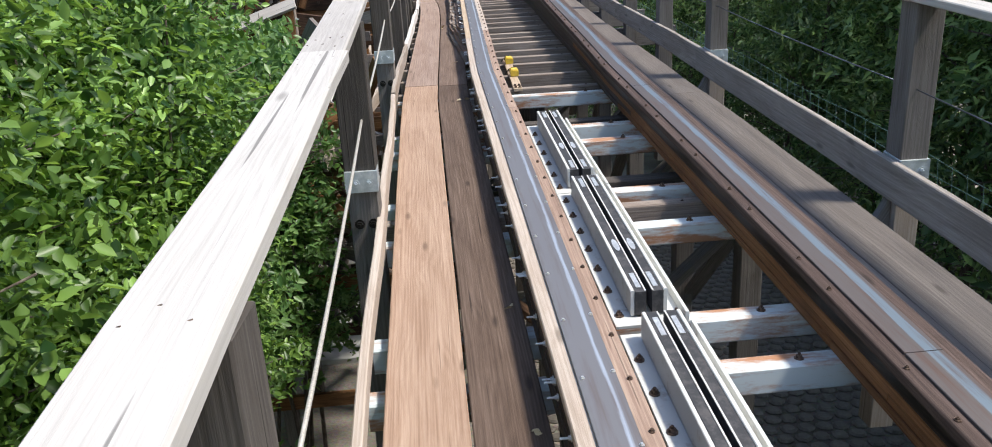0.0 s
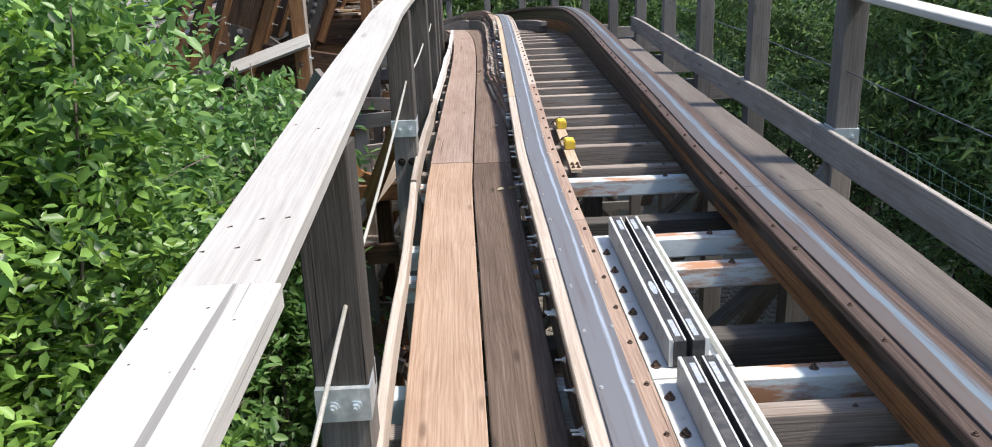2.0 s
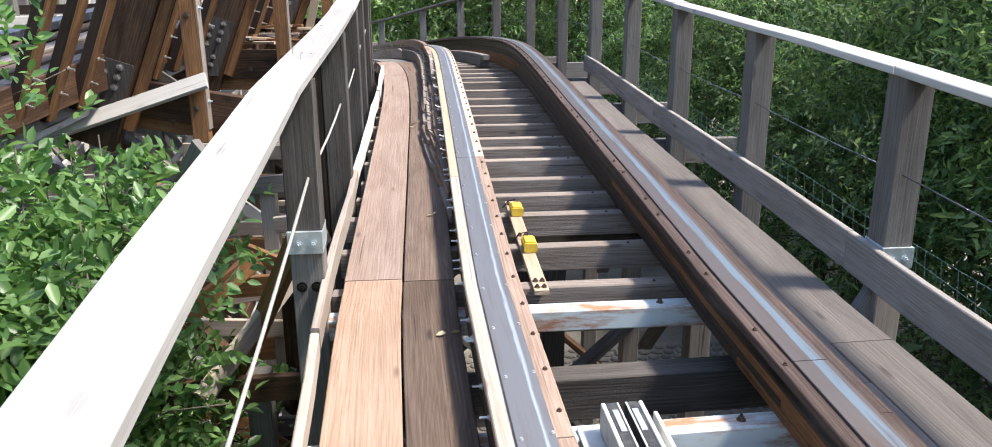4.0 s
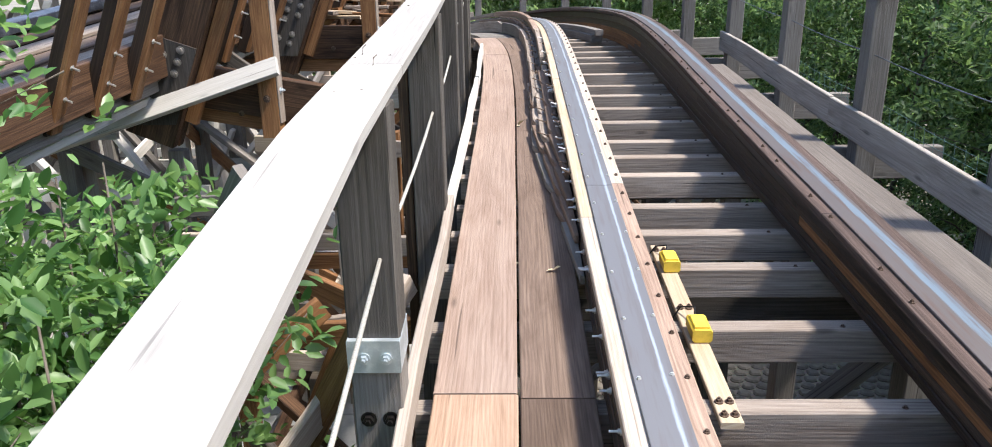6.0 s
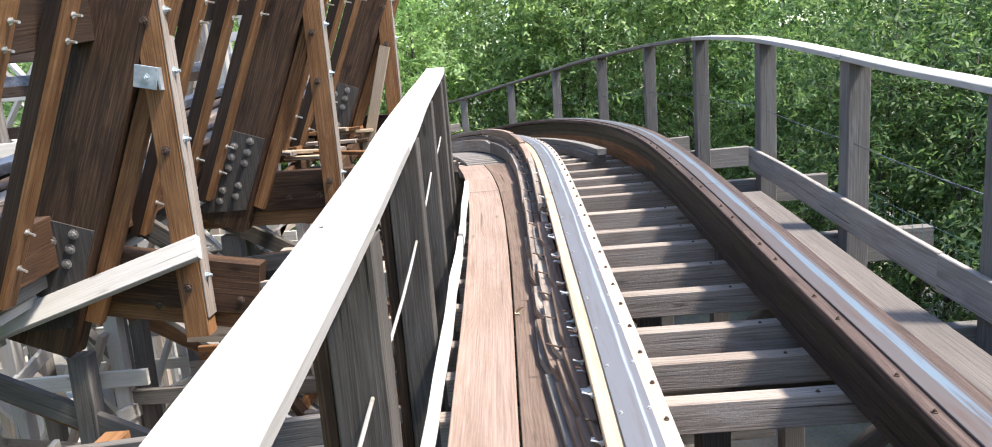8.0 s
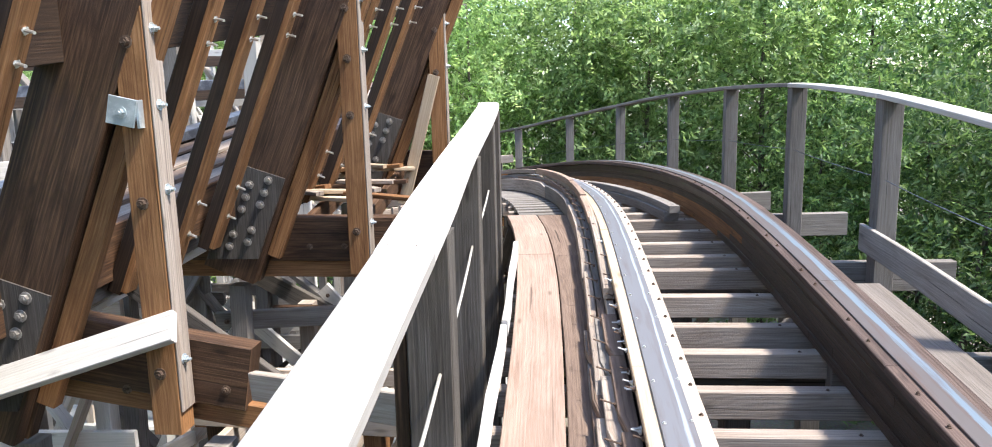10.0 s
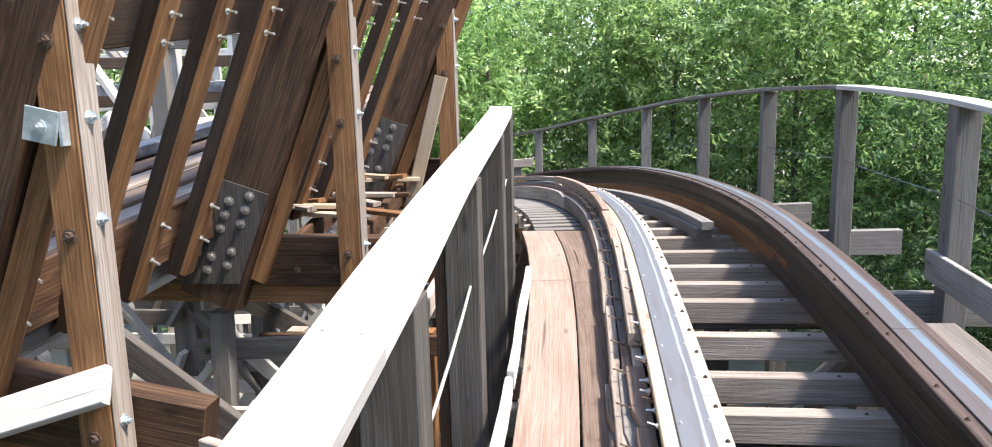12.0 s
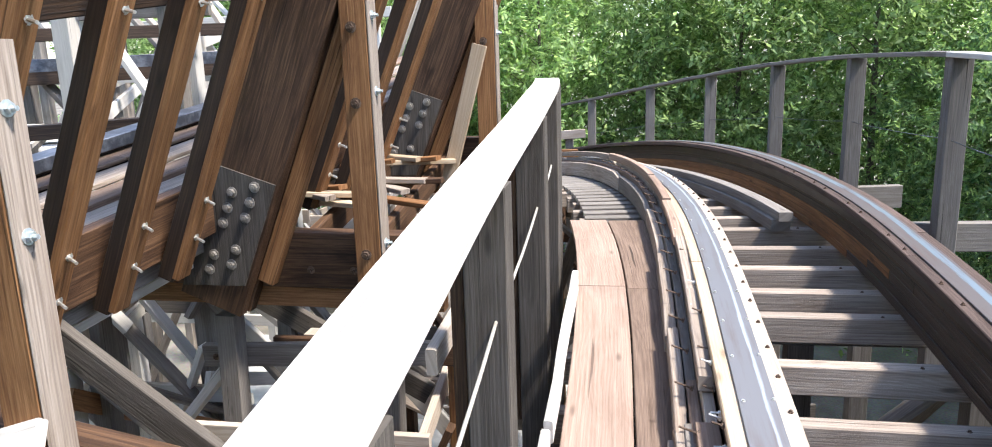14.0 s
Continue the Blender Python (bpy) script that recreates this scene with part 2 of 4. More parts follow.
ZINC = metal("bright zinc bolt steel", (0.60, 0.59, 0.56), (0.8, 0.79, 0.76), 0.4, 0.8, 60)
BLACK = metal("black oiled guide steel", (0.012, 0.011, 0.011), (0.05, 0.04, 0.035), 0.3, 0.6, 8, stretch=(6, 0.6, 6))
WHITEPAINT = metal("white painted steel with rust streaks", (0.58, 0.63, 0.63), (0.38, 0.19, 0.10), 0.55, 0.0, 2.6, (0.46, 0.60), (1.0, 3.5, 5.0))
GREYPAINT = metal("pale grey painted brake steel", (0.62, 0.62, 0.59), (0.40, 0.34, 0.28), 0.5, 0.1, 16, (0.56, 0.75))
PAD = metal("dark brake lining", (0.03, 0.03, 0.033), (0.08, 0.075, 0.075), 0.6, 0.1, 25)
YELLOW = metal("yellow plastic housing", (0.72, 0.50, 0.05), (0.60, 0.40, 0.04), 0.45, 0.0, 20)
ROPE = metal("pale steel wire rope", (0.50, 0.47, 0.42), (0.32, 0.30, 0.27), 0.6, 0.3, 200)
MESH = metal("green-coated fence wire", (0.05, 0.11, 0.105), (0.10, 0.17, 0.165), 0.5, 0.2, 40)
STRIP_L = strip_steel("polished running steel", (0.15, 0.147, 0.157), (0.38, 0.42, 0.48), 0.42, 0.50, 0.4)
STRIP_R = strip_steel("worn running steel", (0.105, 0.085, 0.08), (0.17, 0.215, 0.255), 0.34, 0.62, 0.8)
TUBE = metal("dark blue-grey rail steel", (0.10, 0.11, 0.14), (0.22, 0.24, 0.29), 0.35, 0.7, 10)
CONCRETE = metal("weathered concrete", (0.24, 0.24, 0.235), (0.36, 0.355, 0.34), 0.9, 0.0, 3, (0.35, 0.65), bump=0.4)
BARK = metal("grey-brown bark", (0.07, 0.055, 0.042), (0.16, 0.135, 0.11), 0.9, 0.0, 14, stretch=(3, 3, 0.5), bump=0.6)
LEAF_A = leafmat("bright shrub leaves", (0.016, 0.055, 0.008), (0.27, 0.44, 0.10), 0.36, 0.42)
LEAF_B = leafmat("dark feathery tree leaves", (0.03, 0.078, 0.026), (0.225, 0.345, 0.13), 0.48)
LEAF_C = leafmat("mid green wood leaves", (0.085, 0.165, 0.052), (0.41, 0.55, 0.25), 0.58)
LEAF_D = leafmat("large pale green shrub leaves", (0.055, 0.145, 0.036), (0.26, 0.42, 0.15), 0.42, 0.4)
DRY = leafmat("dry fallen leaf", (0.42, 0.34, 0.2), (0.55, 0.47, 0.32), 0.1)


def ground_mat():
    m, nt, n, l, b = mat_base("cobbled and earthy ground")
    tc = n.new("ShaderNodeTexCoord")
    t = n.new("ShaderNodeTexNoise")
    t.inputs["Scale"].default_value, t.inputs["Detail"].default_value = 0.5, 8
    l.new(tc.outputs["Object"], t.inputs["Vector"])
    # kept dark: some of the shade under the track is in these colours
    r = ramp(n, [(0.35, (0.08, 0.07, 0.055)), (0.5, (0.17, 0.15, 0.125)), (0.68, (0.30, 0.27, 0.225))])
    l.new(t.outputs["Fac"], r.inputs[0])
    f = n.new("ShaderNodeTexNoise")
    f.inputs["Scale"].default_value, f.inputs["Detail"].default_value = 25, 6
    l.new(tc.outputs["Object"], f.inputs["Vector"])
    c = mixc(n, l, "OVERLAY", 0.6, r.outputs[0], f.outputs["Color"])
    l.new(c, b.inputs["Base Color"])
    b.inputs["Roughness"].default_value = 0.95
    bp = n.new("ShaderNodeBump")
    bp.inputs["Strength"].default_value, bp.inputs["Distance"].default_value = 0.5, 0.03
    l.new(f.outputs["Fac"], bp.inputs["Height"])
    l.new(bp.outputs[0], b.inputs["Normal"])
    return m


GROUND = ground_mat()

# ---- the line of the track ----
GROUND_Z = -3.0
ZS = [(-6, -0.42), (-3, -0.06), (0, 0.30), (3, 0.67), (6.4, 1.035), (9.7, 1.285), (12.6, 1.515), (14.2, 1.575), (15.9, 1.55), (17.5, 1.45), (19.1, 1.27), (20.7, 1.03), (24, 0.4), (28, -0.6)]


def smooth(table, s):
    if s <= table[0][0]:
        return table[0][1]
    if s >= table[-1][0]:
        return table[-1][1]
    for i in range(len(table) - 1):
        if table[i][0] <= s <= table[i + 1][0]:
            break
    x0, y0 = table[i]
    x1, y1 = table[i + 1]
    xm, ym = table[max(0, i - 1)]
    xp, yp = table[min(len(table) - 1, i + 2)]
    m0 = (y1 - ym) / (x1 - xm)
    m1 = (yp - y0) / (xp - x0)
    u, h = (s - x0) / (x1 - x0), x1 - x0
    return (2 * u**3 - 3 * u**2 + 1) * y0 + (u**3 - 2 * u**2 + u) * h * m0 + (3 * u**2 - 2 * u**3) * y1 + (u**3 - u**2) * h * m1


MID = -0.30          # x of the track's middle on the straight
S0, DS = -6.0, 0.05


def turn_rate(s):
    """Degrees per metre, to the left."""
    if s < 11.1:
        return 0.0
    if s < 15.0:
        return 1.1 * (s - 11.1)
    return 4.3 if s < 19 else min(7.0, 4.3 + 0.9 * (s - 19))


LINE = []
lx, ly, lh = MID + 0.033 * 12, S0, 0.0
for k in range(int(36 / DS)):
    s_ = S0 + k * DS
    h_ = math.atan(0.033) if s_ < 6 else lh
    LINE.append((lx, ly, h_))
    lx -= math.sin(h_) * DS
    ly += math.cos(h_) * DS
    lh += radians(turn_rate(s_)) * DS


def P(s, d, h):
    """World place at s along the track, d across (x on the straight), h above the walkway's level there."""
    f = min(max((s - S0) / DS, 0), len(LINE) - 1.001)
    i = int(f)
    u = f - i
    a, b = LINE[i], LINE[i + 1]
    x, y, t = (a[j] * (1 - u) + b[j] * u for j in range(3))
    o = d - MID
    return Vector((x + math.cos(t) * o, y + math.sin(t) * o, smooth(ZS, s) + h))


# ---- builders ----
def thing(name, loc=(0, 0, 0), label="", category="", group="", kind=""):
    e = new(name)
    e.location = loc
    e.empty_display_size = 0.2
    return tagged(e, label, category, group, kind)


def attach(ob, parent):
    if parent is not None:
        ob.parent = parent
        if parent.type == "EMPTY":
            ob.matrix_parent_inverse = Matrix.Translation(parent.location).inverted()
    return ob


def mesh_ob(name, verts, faces, mat, parent=None, uvs=None, smooth_=False, label=""):
    me = bpy.data.meshes.new(name)
    me.from_pydata([tuple(v) for v in verts], [], faces)
    if uvs is not None:
        lay = me.uv_layers.new(name="UVMap")
        flat = [c for f in uvs for p in f for c in p]
        lay.data.foreach_set("uv", flat)
    if smooth_:
        me.polygons.foreach_set("use_smooth", [True] * len(me.polygons))
    me.materials.append(mat)
    ob = attach(new(name, me), parent)
    if label:
        tagged(ob, label)
    return ob


def loft(name, rings, mat, parent=None, smooth_=False, label="", v_len=None):
    """A closed tube through rings of points, with end caps; u runs along it and v round it, in metres."""
    n = len(rings[0])
    verts = [p for r in rings for p in r]
    us = [0.0]
    for a, b in zip(rings, rings[1:]):
        us.append(us[-1] + (sum((q for q in b), Vector()) / n - sum((q for q in a), Vector()) / n).length)
    vs = [0.0]
    r0 = rings[0]
    for i in range(n):
        vs.append(vs[-1] + (r0[(i + 1) % n] - r0[i]).length)
    faces, uvs = [], []
    for k in range(len(rings) - 1):
        for i in range(n):
            j = (i + 1) % n
            faces.append((k * n + i, k * n + j, (k + 1) * n + j, (k + 1) * n + i))
            uvs.append(((us[k], vs[i]), (us[k], vs[i + 1]), (us[k + 1], vs[i + 1]), (us[k + 1], vs[i])))
    faces.append(tuple(range(n))[::-1])
    uvs.append([(0.02 * math.cos(6.3 * i / n), vs[-1] + 0.02 * math.sin(6.3 * i / n)) for i in range(n)][::-1])
    b = (len(rings) - 1) * n
    faces.append(tuple(b + i for i in range(n)))
    uvs.append([(0.02 * math.cos(6.3 * i / n), vs[-1] + 0.02 * math.sin(6.3 * i / n)) for i in range(n)])
    return mesh_ob(name, verts, faces, mat, parent, uvs, smooth_, label)


def rect(w0, w1, t0, t1, c=0.004):
    """A chamfered section, anticlockwise seen from its end."""
    return [(w0 + c, t0), (w1 - c, t0), (w1, t0 + c), (w1, t1 - c), (w1 - c, t1), (w0 + c, t1), (w0, t1 - c), (w0, t0 + c)]


def val(f, s):
    return f(s) if callable(f) else f


def board(name, mat, parent, s0, s1, d0, d1, h0, h1, step=0.35, c=0.004, wob=0.0, label=""):
    """A timber or strip that follows the track from s0 to s1."""
    n = max(1, int(round((s1 - s0) / step)))
    rings = []
    ph = random.random() * 50
    for k in range(n + 1):
        s = s0 + (s1 - s0) * k / n
        wd = wob * noise.noise((s * 1.3, ph, 0.0)) if wob else 0
        wh = wob * noise.noise((s * 1.1, ph, 7.0)) if wob else 0
        rings.append([P(s, a + wd, b + wh) for a, b in rect(val(d0, s), val(d1, s), val(h0, s), val(h1, s), c)])
    return loft(name, rings, mat, parent, label=label)


def beam(name, mat, parent, a, b, w, t, up=(0, 0, 1), c=0.005, label="", bow=0.0):
    """A straight squared timber from a to b; w is its size across, t its size along 'up'."""
    a, b = Vector(a), Vector(b)
    z = (b - a).normalized()
    upv = Vector(up)
    if abs(z.dot(upv.normalized())) > 0.98:
        upv = Vector((0, 1, 0))
    x = upv.cross(z).normalized()
    y = z.cross(x)
    rings = []
    m = 4 if bow else 1
    for k in range(m + 1):
        p = a.lerp(b, k / m) + x * (bow * math.sin(math.pi * k / m))
        rings.append([p + x * q[0] + y * q[1] for q in rect(-w / 2, w / 2, -t / 2, t / 2, c)])
    return loft(name, rings, mat, parent, label=label)


def tube(name, mat, parent, pts, r, n=6, label=""):
    rings = []
    pts = [Vector(p) for p in pts]
    for k, p in enumerate(pts):
        z = (pts[min(k + 1, len(pts) - 1)] - pts[max(k - 1, 0)]).normalized()
        x = (Vector((0, 0, 1)) if abs(z.z) < 0.95 else Vector((1, 0, 0))).cross(z).normalized()
        y = z.cross(x)
        rr = r[k] if isinstance(r, (list, tuple)) else r
        rings.append([p + x * rr * math.cos(6.2832 * i / n) + y * rr * math.sin(6.2832 * i / n) for i in range(n)])
    return loft(name, rings, mat, parent, True, label)


BOLTS = {}


def bolt(parent, place, axis, r=0.012, length=0.02, mat=None, name="bolt"):
    """A six-sided head on a washer with a stub of thread; the bolts of one size share a mesh."""
    mat = mat or BOLT
    key = (round(r, 4), round(length, 4), mat.name)
    if key not in BOLTS:
        bm = bmesh.new()
        for rad, z0, z1, seg in ((r * 1.55, -0.002, 0.003, 10), (r, 0.003, 0.003 + r * 0.9, 6), (r * 0.5, 0.0, length + r * 0.9, 6)):
            ring = []
            for z in (z0, z1):
                ring.append([bm.verts.new((rad * math.cos(6.2832 * i / seg), rad * math.sin(6.2832 * i / seg), z)) for i in range(seg)])
            for i in range(seg):
                bm.faces.new((ring[0][i], ring[0][(i + 1) % seg], ring[1][(i + 1) % seg], ring[1][i]))
            bm.faces.new(ring[1])
        me = bpy.data.meshes.new("bolt")
        bm.to_mesh(me)
        bm.free()
        me.materials.append(mat)
        BOLTS[key] = me
    ob = new(name, BOLTS[key])
    q = Vector(axis).to_track_quat("Z", "Y")
    ob.matrix_basis = Matrix.Translation(place) @ q.to_matrix().to_4x4()
    return attach(ob, parent)


# ---- ground ----
gv, gf = [], []
R = [0, 6, 14, 30, 60, 140, 400, 1200, 3500]
for i, r in enumerate(R):
    for j in range(32):
        a = 6.2832 * j / 32
        x, y = r * math.cos(a), 10 + r * math.sin(a)
        gv.append((x, y, GROUND_Z + (0.12 * noise.noise((x * 0.1, y * 0.1, 0)) if 8 < r < 200 else 0)))
for i in range(len(R) - 1):
    for j in range(32):
        gf.append((i * 32 + j, i * 32 + (j + 1) % 32, (i + 1) * 32 + (j + 1) % 32, (i + 1) * 32 + j))
gf = [f[::-1] for f in gf]
ground = mesh_ob("ground", gv, gf, GROUND)
tagged(ground, "bare earthy ground with fallen litter below the track", "ground", kind="structure")

# ---- walkway ----
walkway = thing("walkway", P(6, -1.2, -0.05), "two-plank brown timber walkway beside the track rail", "walkway", kind="structure")


def drift(s):
    return 0.008 * max(0, s - 10) ** 2


PJ = [-2.6, 6.44, 12.64, 14.25]
for a, b in zip(PJ, PJ[1:]):
    board("plank", WALK if a < 6 else WALKPALE, walkway, a + 0.003, b - 0.003, lambda s: -1.50 - drift(s), lambda s: -1.222 - drift(s), -0.045, 0.0, wob=0.004)
PJ2 = [-2.6, 6.42, 12.62, 14.25]
for a, b in zip(PJ2, PJ2[1:]):
    board("plank", WALKDARK if a < 6 else WALK2, walkway, a + 0.003, b - 0.003, lambda s: -1.212 - drift(s), -0.965, -0.05, -0.005, wob=0.004)
for s_ in [14.35 + 0.22 * k for k in range(18)]:
    beam("cleat", GREY, walkway, P(s_, -1.52, -0.06), P(s_, -1.05, -0.06), 0.11, 0.04)

# ---- crossties ----
WHITE_TIES = (2.26, 2.60, 3.50, 3.98, 4.89, 5.24, 6.19)
TIES = [-0.6, -0.15, 0.35, 0.9, 1.45, 1.7, 3.76, 6.44, 6.96, 7.5, 7.9, 8.28, 8.82, 9.2, 9.56, 10.08, 10.5, 10.95, 11.33, 11.85, 12.42, 12.78, 13.2, 13.65, 14.19] + [14.6 + 0.42 * k for k in range(22)]
for s_ in WHITE_TIES:
    o = thing("crosstie", P(s_, MID, -0.15), "white-painted crosstie with rust streaks under the brakes", "crosstie", "crossties under the track")
    bolt(o, P(s_ + 0.05, -0.68, -0.08), (0, 0, 1), 0.012, 0.012)
    bolt(o, P(s_ + 0.05, 0.02, -0.08), (0, 0, 1), 0.012, 0.012)
    beam("tie_body", WHITEPAINT, o, P(s_ + 0.05, -1.57, -0.135), P(s_ + 0.05, 0.75, -0.135), 0.10, 0.11, c=0.008)
for s_ in TIES:
    o = thing("crosstie", P(s_, MID, -0.15), "weathered brown timber crosstie between the rails", "crosstie", "crossties under the track")
    for q in (-0.66, 0.06):
        bolt(o, P(s_ + 0.03, q, -0.078), (0, 0, 1), 0.007, 0.004, BOLT, "spike")
    ext = random.uniform(-0.03, 0.03)
    beam("tie_body", TIE, o, P(s_ + 0.045, -1.58 + ext, -0.15), P(s_ + 0.045, 0.60 + ext, -0.15), 0.092, 0.145, c=0.006)

# ---- rails ----
HL = [(-6, 0.19), (5, 0.19), (7, 0.21), (9, 0.27), (11, 0.29), (13, 0.25), (15, 0.19), (19, 0.17), (28, 0.17)]
HR = [(-6, 0.18), (5, 0.19), (7, 0.22), (9, 0.27), (11, 0.31), (13, 0.31), (15, 0.29), (19, 0.33), (28, 0.33)]


def rail(name, label, side, H, c0, lo_in, lo_out, split):
    """A laminated timber rail. side: +1 when the gap between the rails lies to its right. c0: its middle."""
    o = thing(name, P(6, c0, -0.08), label, "rail")
    top = lambda s: smooth(H, s)
    joints = [-4.0, -1.2, 2.1, 5.4, 8.3, 10.9, 13.2, 15.5, 18.0, 20.5, 23.5]
    # running strip and the two upper boards
    steel = [-4.0, 7.75, 16.0, 23.5] if side > 0 else [-4.0, 1.9, 5.2, 11.0, 16.0, 23.5]
    for a, b in zip(steel, steel[1:]):
        board("steel_strip", STRIP_L if side > 0 else STRIP_R, o, a + 0.002, b - 0.002, c0 - 0.066, c0 + 0.058, lambda s: top(s) - 0.002, lambda s: top(s) + 0.010, 0.3, 0.002)
    up = [x - 0.9 for x in joints]
    for a, b in zip(up, up[1:]):
        m1 = split[0] if a < 6 else split[2]
        m2 = split[1] if a < 6 else split[3]
        board("top_board", m1, o, a + 0.002, b - 0.002, c0 - 0.122, c0 - 0.001, lambda s: top(s) - 0.04, top, 0.3, 0.004, 0.002)
        board("top_board", m2, o, a + 0.4, b + 0.396, c0 + 0.001, c0 + 0.118, lambda s: top(s) - 0.04, top, 0.3, 0.004, 0.002)
    # plies below, down to the ties
    for k in range(6):
        fa = lambda s, k=k: top(s) - 0.042 - (top(s) - 0.042 + 0.078) * (k + 1) / 6
        fb = lambda s, k=k: top(s) - 0.042 - (top(s) - 0.042 + 0.078) * k / 6 - 0.002
        jt = [x + 0.37 * k - 1.6 for x in joints]
        w = random.uniform(-0.004, 0.004)
        for a, b in zip(jt, jt[1:]):
            board("ply", (RAILSIDE if k < 3 or 5 < a < 12 else RUSTWOOD) if side < 0 else (RAILSIDE if k < 4 else WALK2), o, a + 0.002, b - 0.002, c0 + lo_out + w, c0 + lo_in + w, fa, fb, 0.35, 0.003)
    return o


rail_l = rail("track_rail", "laminated timber rail with polished steel strip beside the walkway", +1, HL, -0.82, 0.06, -0.108, (PALE2, RAILTOP, PALE, PALE2))
rail_r = rail("track_rail", "laminated timber rail with blue-worn steel strip and rusty sides", -1, HR, 0.215, 0.11, -0.055, (RAILDARK, RAILDARK, RAILDARK, RAILDARK))
for a, b in ((-4, 2.4), (2.4, 6.9), (6.9, 11.5), (11.5, 16), (16, 23)):
    board("guide_strip", BLACK, rail_r, a, b, 0.145, 0.16, lambda s: smooth(HR, s) - 0.125, lambda s: smooth(HR, s) - 0.055, 0.3, 0.003)
    board("guide_strip", BLACK, rail_l, a, b, -0.762, -0.748, lambda s: smooth(HL, s) - 0.115, lambda s: smooth(HL, s) - 0.055, 0.3, 0.003)
s_ = 0.4
k = 0
while s_ < 16:
    if k % 3 != 1:
        bolt(rail_r, P(s_, 0.118, smooth(HR, s_)), (0, 0, 1), 0.007, 0.006)
    bolt(rail_l, P(s_ + 0.07, -0.725, smooth(HL, s_ + 0.07)), (0, 0, 1), 0.006, 0.005)
    hz = -0.06 if k % 2 else -0.1
    bolt(rail_l, P(s_ + 0.15, -0.936, smooth(HL, s_ + 0.15) + hz), (-1, 0, 0), 0.008, 0.028, ZINC)
    if k % 3 == 0:
        for q in (0.05, 0.09):
            bolt(rail_l, P(s_ + 0.15 + q, -0.936, smooth(HL, s_ + 0.15) - 0.06 - 0.4 * q), (-1, 0, 0), 0.008, 0.03, ZINC)
    s_ += 0.24
    k += 1
s_ = 0.6
while s_ < 15:
    bolt(rail_l, P(s_, -0.82 - 0.05, smooth(HL, s_) + 0.009), (0, 0, 1), 0.005, 0.001, ZINC, "screw")
    bolt(rail_l, P(s_ + 0.02, -0.82 + 0.05, smooth(HL, s_) + 0.009), (0, 0, 1), 0.005, 0.001, ZINC, "screw")
    s_ += 0.33

# the outer ply stack that stiffens the curve beside the walkway
outer = thing("side_lamination", P(9, -1.0, -0.05), "weathered grey laminated plies stiffening the curved rail", "rail lamination")
LAM = [(6.5, 0.0), (7.5, 0.05), (9, 0.09), (11, 0.11), (14, 0.13), (24, 0.13)]
lam = random.Random(21)
for k, (d0, d1, up) in enumerate(((-1.085, -1.035, 0.0), (-1.032, -0.985, 0.025), (-0.982, -0.938, 0.06))):
    p = 10.1 + 0.35 * k
    while p < 23:
        q = p + lam.uniform(0.7, 1.5) * (1 if p < 14 else 2)
        j, e = lam.uniform(-0.014, 0.010), lam.uniform(-0.006, 0.003)
        # each ply starts low and bevelled where it joins the one before
        board("ply", (TIE, WALK2, PALE2)[k] if lam.random() < 0.7 else GREY, outer, p + 0.003, q - 0.003, d0 + e, d1 - 0.001, -0.03, lambda s, up=up, p=p, j=j: smooth(LAM, s) + j - 0.035 * max(0, 1 - (s - p) / 0.22) + up * min(1, max(0, (s - 7) / 2)), 0.1 if p < 13 else 0.3, 0.004, 0.004)
        if k == 2:
            board("ply", TIE if lam.random() < 0.6 else RAILTOP, outer, p + 0.3, q + 0.29, d0 - 0.012 + e, d1 - 0.001, lambda s: smooth(LAM, s) + 0.072 * min(1, max(0, (s - 7) / 2)), lambda s, j=j: smooth(LAM, s) + j + 0.12 * min(1, max(0, (s - 7) / 2)) + 0.012, 0.3, 0.004, 0.004)
        p = q
# lower plies, laid flat, that widen step by step out of the rail's side
for k, far in enumerate((0.146, 0.142, 0.10, 0.055)):
    p0 = 7.2 + 0.33 * k
    p = p0
    while p < 10.9:
        q = min(p + lam.uniform(0.42, 0.8), 11.0)
        j = lam.uniform(0.0, 0.012)
        board("ply", lam.choice((TIE, WALK2, WALK2, GREY)), outer, p + 0.003, q - 0.003, lambda s, p=p, p0=p0, j=j, far=far: -0.952 - min(far, 0.075 * max(0.0, s - p0)) - j + 0.03 * max(0.0, 1 - (s - p) / 0.16) * min(1.0, s - p0), -0.936, 0.041 * k + 0.001, 0.041 * k + 0.039, 0.08, 0.003)
        p = q
s_ = 9.0
while s_ < 17:
    bolt(outer, P(s_, -1.01, smooth(LAM, s_) + 0.045), (-1, 0, 0.35), 0.008, 0.065, BOLT)
    s_ += 0.31

s_ = 8.0
k = 0
while s_ < 17:
    bolt(rail_l, P(s_, -0.944, smooth(HL, s_) - 0.02 - 0.025 * (k % 3)), (-1, 0, 0.35), 0.0075, 0.035, ZINC if k % 2 else BOLT)
    s_ += (0.11, 0.17, 0.09, 0.24)[k % 4]
    k += 1

# the inner guard lamination on the curve
guard = thing("guard_rail", P(15, -0.3, 0), "curved double-board timber guard between the rails", "guard rail")
board("guard_board", GREY, guard, 14.12, 18.5, lambda s: -0.16 - 0.09 * (s - 14.1), lambda s: -0.02 - 0.09 * (s - 14.1), -0.075, 0.015, 0.2)
board("guard_board", GREY, guard, 14.05, 18.4, lambda s: -0.13 - 0.09 * (s - 14.1), lambda s: -0.03 - 0.09 * (s - 14.1), 0.017, 0.085, 0.2)

